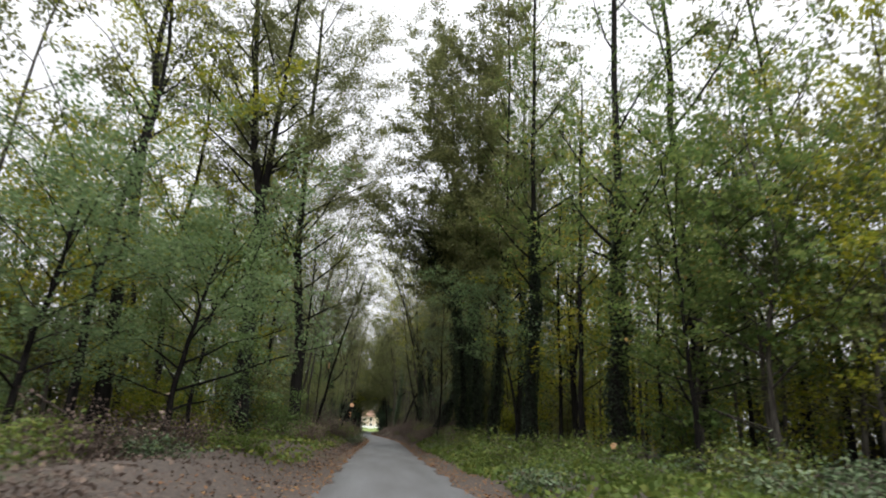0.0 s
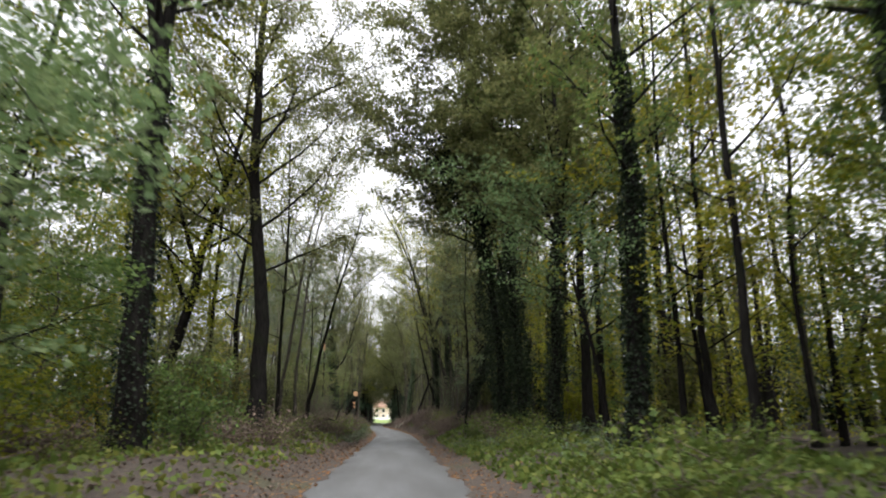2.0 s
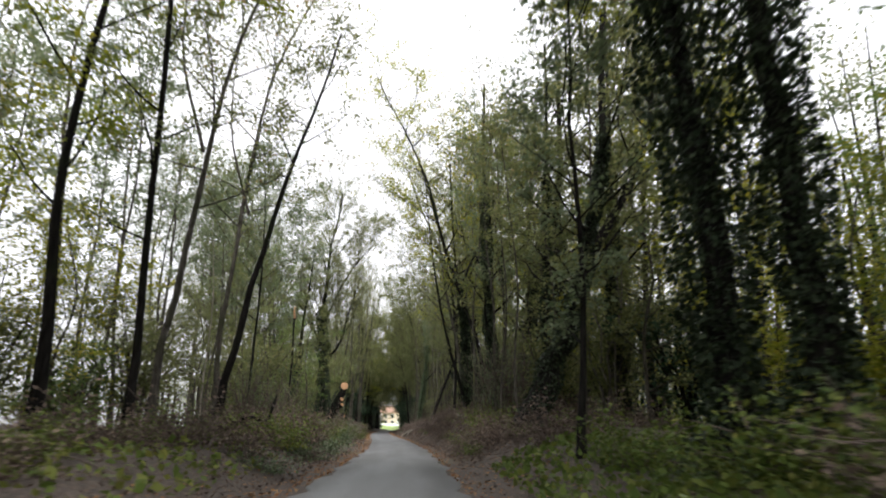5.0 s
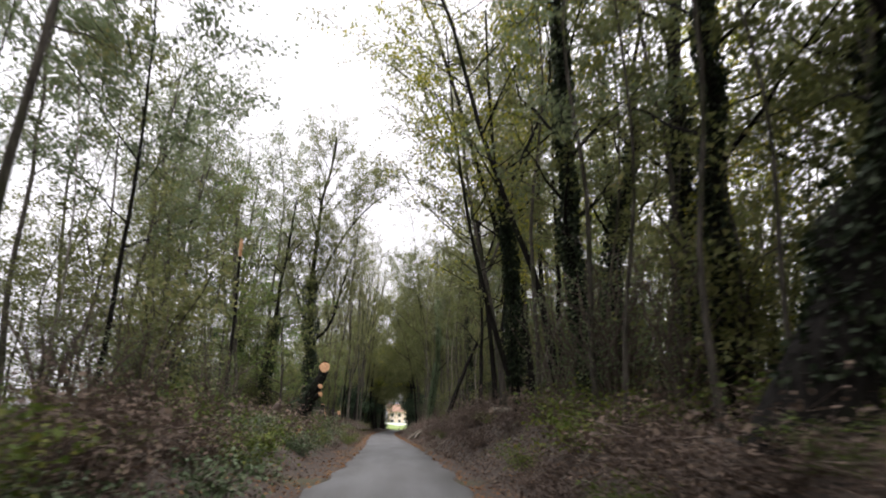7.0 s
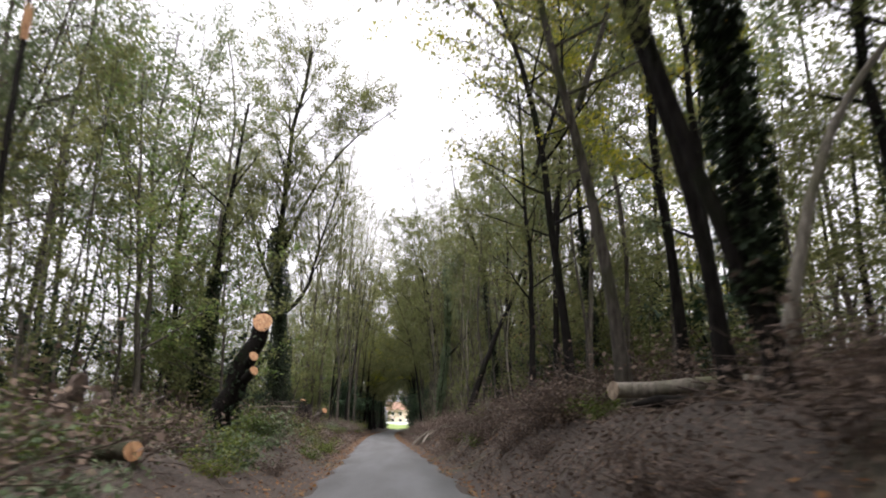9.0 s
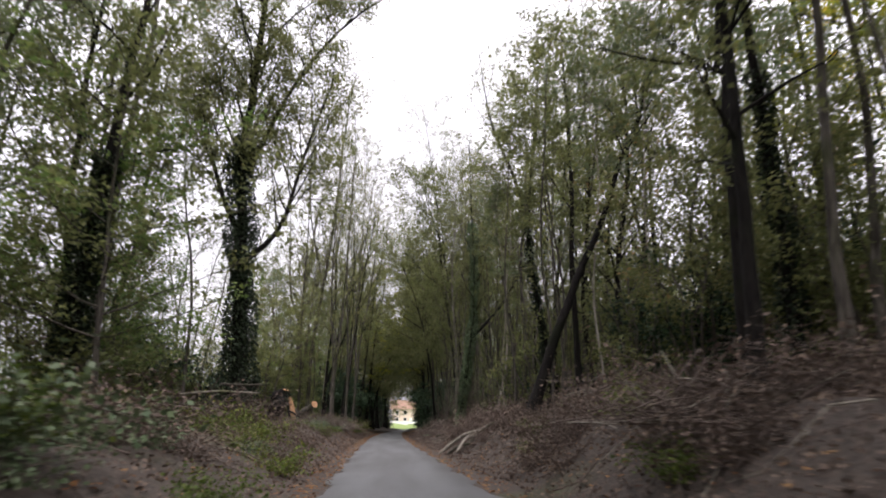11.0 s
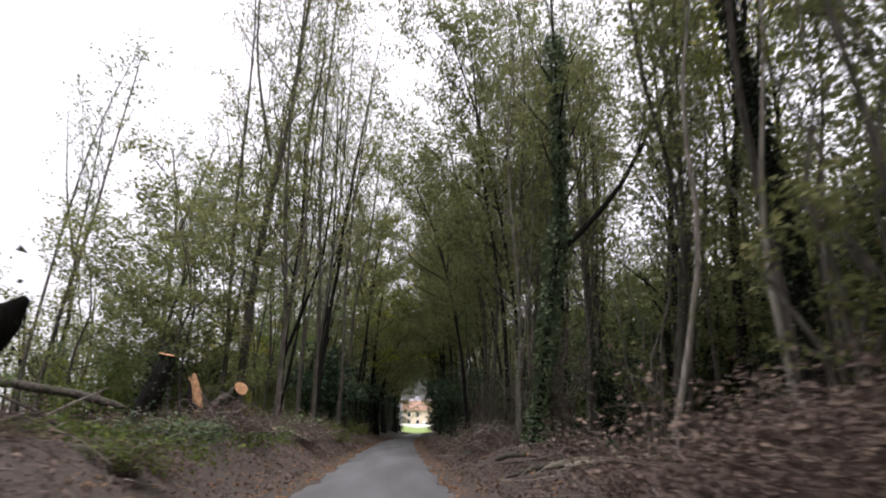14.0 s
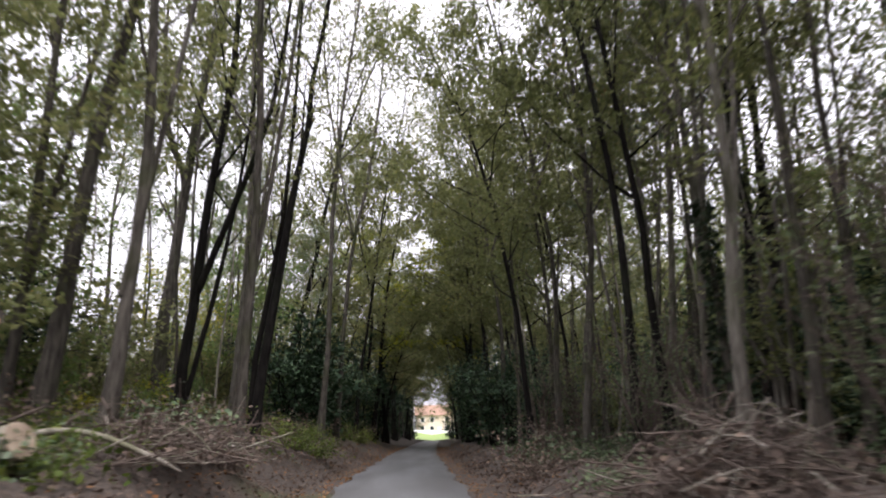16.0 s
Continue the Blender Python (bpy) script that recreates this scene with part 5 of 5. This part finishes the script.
def log(name, label, pts, r0, r1, bark, cut_end=None, cut_start=None, stubs=(), ivy=0, category="log", face=None):
    """A log along its points, with sawn faces where a normal is given. stubs: (foot, tip, radius) of sawn-off branches."""
    seed_count[0] += 1
    rg = np.random.default_rng(seed_count[0])
    pts = np.array(pts, float)
    root = new(name)
    root.location = pts[0]
    tagged(root, label, category)
    path = smooth_path(pts - pts[0], 10)
    path[1:-1] += rg.normal(scale=r0 * 0.12, size=(8, 3))
    radii = np.linspace(r0, r1, 10) * (1 + rg.normal(scale=0.04, size=10))
    g = Geo()
    g.tube(path, radii, 12)
    ring = g.v[0].reshape(10, 12, 3)
    for row, nrm in ((-1, cut_end), (0, cut_start)):
        if nrm is not None:
            nv = np.array(nrm, float) / np.linalg.norm(nrm)
            axis = path[-1] - path[-2] if row == -1 else path[0] - path[1]
            axis /= np.linalg.norm(axis)
            ring[row] -= axis * (((ring[row] - path[row]) @ nv) / max(0.35, axis @ nv))[:, None]
            part("cut_face", disc("cut_face", path[row] + nv * 0.012, nv, radii[row] * 1.04 / max(0.75, axis @ nv) ** 0.5, face or CUT_WOOD, seed_count[0]), root, "sawn face")
        else:
            ring[row] = path[row] + (ring[row] - path[row]) * 0.25
    part("trunk", g.mesh("trunk", bark, True), root)
    for foot, tip, rad in stubs:
        a, b = np.array(foot, float) - pts[0], np.array(tip, float) - pts[0]
        g = Geo()
        g.tube(smooth_path([a, b], 4), np.linspace(rad * 1.15, rad, 4), 10)
        stub = part("stub", g.mesh("stub", bark, True), root)
        part("cut_face", disc("cut_face", b + 0.01 * (b - a) / np.linalg.norm(b - a), b - a, rad * 1.02, CUT_WOOD, seed_count[0] + 5), stub, "fresh orange sawn face")
    if ivy:
        h = rg.uniform(0, 0.93, ivy)
        c = np.stack([np.interp(h * 9, range(10), path[:, k]) for k in range(3)], 1)
        out = rg.normal(size=(ivy, 3))
        out /= np.linalg.norm(out, axis=1, keepdims=True)
        g = Geo()
        g.leaves(c + out * (r0 + 0.08 * rg.uniform(0, 1, ivy)[:, None]), 0.12, rg, 0.2, out * 0.7, 0.42)
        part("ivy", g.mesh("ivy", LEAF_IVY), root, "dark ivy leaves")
    return root


log("felled_tree_trunk", "leaning dark trunk sawn off with fresh orange faces", [(-4.75, 91.9, 0.2), (-4.1, 91.7, 1.9), (-3.15, 91.2, 4.02)], 0.40, 0.23, BARK_DARK, cut_end=(0.25, -0.9, 0.35),
    stubs=[((-3.6, 91.5, 2.75), (-3.28, 90.95, 3.05), 0.13), ((-3.65, 91.5, 2.4), (-3.25, 90.95, 2.66), 0.12)], ivy=700)
log("bent_branch", "dark bent branch sticking out of the brush beside the lane", [(-4.3, 60.3, 0.35), (-3.9, 60.1, 1.3), (-3.45, 60, 1.3), (-3.12, 60, 1.25), (-3.02, 60, 1.6), (-2.9, 60, 2.0)], 0.08, 0.04, BARK_DARK, category="branch")
log("sawn_log", "sawn log with an orange end beside the lane", [(-6.2, 96.2, 0.75), (-5.0, 95.4, 0.72), (-3.75, 94.5, 0.66)], 0.24, 0.22, BARK_GREY, cut_end=(0.5, -0.86, 0.1))
log("broken_stump", "broken reddish stump among the brush", [(-8.3, 93, 0.4), (-8.2, 93, 1.4), (-7.9, 92.8, 2.3)], 0.34, 0.2, TWIG_BROWN, category="stump")
log("fallen_branch", "pale broken branch leaning on the bank", [(-8.0, 91.6, 0.7), (-7.0, 91.4, 1.5), (-6.4, 91.3, 1.75)], 0.05, 0.03, BARK_PALE)
log("fallen_branch", "pale broken branch leaning on the bank", [(-7.4, 91, 1.7), (-7.0, 91, 1.2), (-6.6, 91, 0.6)], 0.05, 0.04, BARK_PALE)
log("pale_log", "pale barkless log lying along the top of the bank", [(4.55, 84.2, 1.78), (6.5, 83.9, 1.88), (8.2, 83.8, 1.95), (10.2, 84.0, 2.02)], 0.14, 0.12, BARK_PALE, cut_start=(-0.9, -0.4, 0), face=CUT_PALE)
log("dark_log", "dark log lying under a pale one on the bank", [(4.75, 83.8, 1.52), (6.6, 83.5, 1.62), (8.6, 83.4, 1.70)], 0.12, 0.11, BARK_DARK)
log("fallen_branch", "pale branch lying on the bank", [(6.4, 80.8, 1.75), (7.4, 80.6, 2.0), (8.8, 80.5, 2.25)], 0.09, 0.05, BARK_PALE)
log("fallen_branch", "pale branch lying on the bank", [(5.6, 78.2, 1.55), (6.8, 78.4, 2.6), (8.2, 78.8, 3.5)], 0.06, 0.03, BARK_GREY)
log("fallen_branch", "thin grey branch lying on the bank", [(5.4, 110.6, 1.95), (6.0, 110.3, 2.14), (6.7, 110, 2.22), (7.3, 109.9, 2.5), (7.75, 109.9, 2.52), (8.5, 110, 2.25), (9.3, 110.1, 2.2)], 0.045, 0.09, BARK_PALE, cut_end=(0.35, -0.9, 0.1))
log("leaning_snag", "dark broken trunk leaning over the brush", [(-10.6, 126.6, 0.4), (-9.6, 126.6, 1.8), (-8.1, 126.5, 3.75)], 0.55, 0.34, BARK_DARK, ivy=400)
log("pale_log", "pale log lying beside the lane", [(-7.12, 137.20, 0.75), (-6.12, 136.80, 0.85), (-4.82, 136.30, 1.12)], 0.24, 0.19, BARK_PALE, cut_end=(0.9, -0.3, 0.4), face=CUT_PALE)
log("dark_snag", "dark ivied snag sawn off flat at the top", [(-8.75, 134.4, 0.3), (-8.4, 134.35, 1.6), (-8.1, 134.3, 2.7), (-7.95, 134.3, 3.4)], 0.46, 0.22, BARK_DARK, cut_end=(0.2, -0.1, 0.97), ivy=500, category="stump")
log("fallen_log", "dark fallen branch resting against a snag", [(-13.0, 133.4, 2.5), (-10.8, 133.9, 2.2), (-8.9, 134.1, 1.75)], 0.15, 0.12, BARK_GREY)
log("fallen_branch", "dark curved branch hanging over the brash", [(-8.12, 136.80, 2.10), (-7.42, 136.50, 1.75), (-6.62, 136.40, 1.30), (-5.82, 136.30, 0.85)], 0.09, 0.06, BARK_DARK)
log("sawn_log", "grey sawn branch with an orange end", [(-7.71, 138.17, 1.43), (-7.24, 137.98, 2.04), (-6.42, 137.75, 2.56)], 0.24, 0.20, BARK_GREY, cut_end=(0.62, -0.75, 0.25))
log("split_stump", "torn trunk with split orange wood", [(-7.85, 138.26, 0.55), (-7.90, 138.17, 1.67), (-7.99, 138.08, 2.41)], 0.34, 0.24, BARK_GREY, category="stump")
slabs = new("split_slabs")
slabs.location = (-7.99, 137.89, 1.48)
tagged(slabs, "fresh orange slabs torn from a split trunk", "split wood")
split_rng = np.random.default_rng(31)
for lean, foot, high, wide, wood in ((-0.34, 0.16, 1.62, 0.17, CUT_WOOD), (-0.16, -0.14, 1.35, 0.14, BARK_DARK), (-0.30, -0.02, 1.45, 0.09, CUT_WOOD), (0.02, 0.26, 0.55, 0.12, BARK_GREY)):
    g = Geo()
    s = np.linspace(0, 1, 7)
    path = np.stack([foot + lean * s + 0.05 * np.sin(4 * s), -0.08 + 0.1 * s, -0.5 + (high + 0.5) * s], 1) + split_rng.normal(scale=0.012, size=(7, 3))
    g.tube(path, wide * np.array((1.0, 1.0, 1.0, 0.98, 0.95, 0.85, 0.35)) * split_rng.uniform(0.85, 1.15, 7), 7)
    g.v[0][:, 1] = g.v[0][:, 1] * 0.55
    part("slab", g.mesh("slab", wood), slabs)
log("sawn_log", "short sawn log with a pale orange end", [(4.15, 129.7, 0.36), (4.8, 130.0, 0.42), (5.25, 130.15, 0.5)], 0.16, 0.15, BARK_GREY, cut_end=(0.7, -0.7, 0.1))
log("sawn_branch", "sawn branch with an orange end on the verge", [(3.6, 122.4, 0.2), (4.4, 121.3, 0.26), (5.0, 120.5, 0.32)], 0.10, 0.09, BARK_GREY, cut_end=(0.4, -0.9, 0))
log("fallen_branch", "long bare pale branch lying on the brash", [(-8.4, 113.4, 2.2), (-6.9, 113.2, 2.32), (-5.2, 113.0, 2.25)], 0.05, 0.03, BARK_PALE)
log("fallen_branch", "bare pale branch lying on the brash", [(-6.6, 112.4, 2.55), (-5.6, 112.3, 2.5), (-4.7, 112.2, 2.52)], 0.05, 0.03, BARK_GREY)
log("fallen_branch", "thin bare branch propped on the brash", [(-9.4, 111.4, 1.5), (-8.2, 111.2, 2.0), (-6.9, 111, 1.95)], 0.05, 0.02, BARK_GREY)
log("dark_stump", "low dark broken stump in the brash", [(-5.2, 115.4, 0.6), (-5.1, 115.3, 1.6), (-4.8, 115.1, 2.5)], 0.42, 0.2, BARK_DARK, category="stump")
log("broken_stub", "leaning broken stub with an orange face on the verge", [(6.7, 22.4, 0.15), (6.55, 22.2, 0.6), (6.4, 22, 0.95)], 0.13, 0.10, BARK_GREY, cut_end=(-0.3, -0.8, 0.5), category="stump")
log("sawn_log", "short sawn log with an orange end in the brush", [(-4.4, 82.9, 0.7), (-3.4, 82.3, 0.85), (-2.9, 81.9, 0.88)], 0.13, 0.12, BARK_GREY, cut_end=(0.5, -0.85, 0.1))
log("broken_stump", "reddish broken stump beside the lane", [(-4.3, 82.5, 0.4), (-4.1, 82.2, 1.3), (-3.7, 82, 1.95)], 0.22, 0.12, TWIG_BROWN, category="stump")


def brush_pile(label, x, y, reach, height, count, seed):
    """A heap of bent twigs, sticks and withered leaves."""
    rg = np.random.default_rng(seed)
    root = new("brush_pile")
    root.location = (x, y, on_ground(x, y))
    tagged(root, label, "brush pile")
    g, pale = Geo(), Geo()
    for k in range(count):
        a, r = rg.uniform(0, 6.28), reach * rg.uniform(0, 1) ** 0.6
        top = height * max(0.05, 1 - (r / reach) ** 2)
        c = np.array((math.cos(a) * r, math.sin(a) * r, top * rg.uniform(0.1, 1.0)))
        d = rg.normal(size=3) * np.array((1, 1, 0.45))
        d *= rg.uniform(0.3, 0.8) * reach / np.linalg.norm(d)
        bend = rg.normal(size=3) * 0.16 * reach
        path = np.array([c - d, c + bend, c + d])
        path[:, 2] = np.maximum(path[:, 2], 0.02)
        (pale if k % 9 == 0 else g).tube(smooth_path(path, 5), np.linspace(1.0, 0.4, 5) * rg.uniform(0.005, 0.015), 4)
    tagged(part("brushwood", g.mesh("brushwood", TWIG_BROWN, True), root), kind="stuff")
    tagged(part("pale_brushwood", pale.mesh("pale_brushwood", BARK_PALE, True), root), kind="stuff")
    p = rg.normal(size=(count * 3, 3)) * np.array((0.45, 0.45, 0.25)) * reach
    p[:, 2] = np.abs(p[:, 2])
    lf = Geo()
    lf.leaves(p, 0.10, rg, 0.3, None, 0.36)
    part("withered_leaves", lf.mesh("withered_leaves", LEAF_DEAD), root)
    return root


brush_pile("heap of brown cut twigs beside the lane", 2.55, 136.7, 1.15, 0.85, 420, 41)
brush_pile("heap of brown twigs and brash", -6.6, 113.5, 2.0, 1.1, 380, 42)
brush_pile("heap of brown twigs and brash", -8.6, 120.5, 2.2, 1.0, 380, 43)
brush_pile("heap of brown twigs and brash", -7.6, 92.8, 1.7, 0.9, 300, 44)
brush_pile("dark heap of torn roots and brash", -9.9, 126.2, 1.9, 1.5, 380, 46)
for x, y, r, h, sd in ((6.4, 80.4, 1.5, 0.6, 52), (4.9, 88.2, 1.4, 0.6, 53), (3.9, 95.5, 1.2, 0.5, 54), (5.4, 103.0, 1.5, 0.6, 55), (-4.6, 86.5, 1.3, 0.6, 57), (-5.2, 131.5, 1.4, 0.6, 58), (-4.6, 139.5, 1.3, 0.6, 59)):
    brush_pile("low heap of brown twigs and brash on the bank", x, y, r, h, 260, sd)
brush_pile("heap of brown cut twigs beside the lane", 4.6, 118.5, 1.1, 0.45, 200, 45)
stick_rng = random.Random(3)
for x0, y0, x1, y1, z in ((1.35, 112.6, 3.0, 112.2, 0.34), (1.9, 111.6, 2.7, 112.5, 0.5), (1.6, 112.2, 2.4, 111.7, 0.3), (2.3, 112.5, 3.3, 111.9, 0.42), (2.1, 111.9, 3.2, 112.9, 0.28)):
    zz = max(on_ground(x0, y0), on_ground(x1, y1), 0)
    log("cut_stick", "pale cut branch in a small pile by the lane", [(x0, y0, on_ground(x0, y0) + z * 0.4), ((x0 + x1) / 2, (y0 + y1) / 2, zz * 0.6 + z * 0.75), (x1, y1, on_ground(x1, y1) + z * 0.6)], 0.06, 0.045, BARK_PALE if z > 0.33 else BARK_GREY, cut_end=(x1 - x0, y1 - y0, 0), face=CUT_PALE)
for k in range(14):
    x, y, a, ln = stick_rng.uniform(1.9, 5.2), stick_rng.uniform(122.5, 131.5), stick_rng.uniform(-0.5, 0.5), stick_rng.uniform(0.8, 2.2)
    q = [(x + c * ln * math.cos(a), y + c * ln * math.sin(a) - 0.4 * c * ln) for c in (-0.5, 0, 0.5)]
    rr = stick_rng.uniform(0.03, 0.085)
    log("cut_stick", "cut branch in a pile on the verge", [(px, py, on_ground(px, py) + rr + 0.05 * (k % 4)) for px, py in q], rr, rr * 0.75, stick_rng.choice((BARK_GREY, BARK_PALE, TWIG_BROWN)), cut_end=(math.cos(a), math.sin(a) - 0.4, 0))

for k in range(26):
    x, y = stick_rng.uniform(-11.5, -6.3), stick_rng.choice((stick_rng.uniform(88, 97), stick_rng.uniform(124, 131), stick_rng.uniform(136, 143)))
    a, ln, tilt, rr = stick_rng.uniform(0, 3.1), stick_rng.uniform(1.0, 3.0), stick_rng.uniform(0.0, 0.5), stick_rng.uniform(0.02, 0.06)
    q = [(x + c * ln * math.cos(a), y + c * ln * math.sin(a)) for c in (0, 0.5, 1)]
    log("broken_branch", "broken branch lying in the brash", [(px, py, on_ground(px, py) + rr + tilt * c * ln) for (px, py), c in zip(q, (0, 0.5, 1))], rr, rr * 0.5, stick_rng.choice((BARK_GREY, BARK_PALE, TWIG_BROWN, BARK_PALE)))

# ---- beyond the far end of the wood ----
meadow = sheet("meadow", np.arange(-60, 61, 4.0), np.arange(268, 420, 4.0), lambda x, y: ground_z(x, y) + 0.06 + 0.02 * np.sin(x) + np.clip((y - 275) / 60, 0, 1) * 1.4, GRASS)
tagged(meadow, "bright green lawn beyond the trees", "lawn", kind="structure")
house = new("house")
house.location = (2.3, 338, 1.3)
tagged(house, "pale peach house with a tiled roof beyond the lawn", "house")
part("wall", box_mesh("wall", -7, 7, 0, 8, 0, 5.4, RENDER_WALL), house)
bm = bmesh.new()
corners = [bm.verts.new(c) for c in ((-7.5, -0.6, 5.41), (7.5, -0.6, 5.41), (7.5, 8.6, 5.41), (-7.5, 8.6, 5.41), (-7.5, 4, 8.6), (7.5, 4, 8.6))]
for ids in ((0, 1, 5, 4), (2, 3, 4, 5), (0, 4, 3), (1, 2, 5), (3, 2, 1, 0)):
    bm.faces.new([corners[k] for k in ids])
roof_me = bpy.data.meshes.new("roof")
bm.to_mesh(roof_me)
bm.free()
roof_me.materials.append(ROOF_TILE)
part("roof", roof_me, house, "brown tiled pitched roof")
for wx in (-5, -2.2, 2.2, 5):
    for wz in (0.9, 3.4):
        win = part("window", box_mesh("window", wx - 0.62, wx + 0.62, -0.06, 0.04, wz - 0.1, wz + 1.5, WHITE_PAINT), house, "white-framed window")
        part("pane", box_mesh("pane", wx - 0.5, wx + 0.5, -0.08, -0.055, wz, wz + 1.4, GLASS_DARK), win)
part("door", box_mesh("door", -0.5, 0.5, -0.05, 0.05, 0.02, 2.1, WHITE_PAINT), house, "white front door")
wall_low = new("garden_wall")
wall_low.location = (1.8, 326, 1.2)
tagged(wall_low, "low white garden wall before the house", "wall")
part("wall", box_mesh("garden_wall", -9, 9, 0, 0.3, -0.1, 1.25, WHITE_PAINT, 0.02), wall_low)
part("coping", box_mesh("coping", -9.1, 9.1, -0.06, 0.36, 1.252, 1.34, BARK_PALE, 0.02), wall_low)
for x, y, k in ((-14, 345, 1), (15, 348, 0), (-8, 356, 2), (7, 358, 1), (22, 340, 3), (-22, 338, 0)):
    copy_thing(masters[k], pose(x, y, 1.35, 0, 0, 40 * k) @ Matrix.Diagonal((0.8, 0.8, 0.7, 1)))
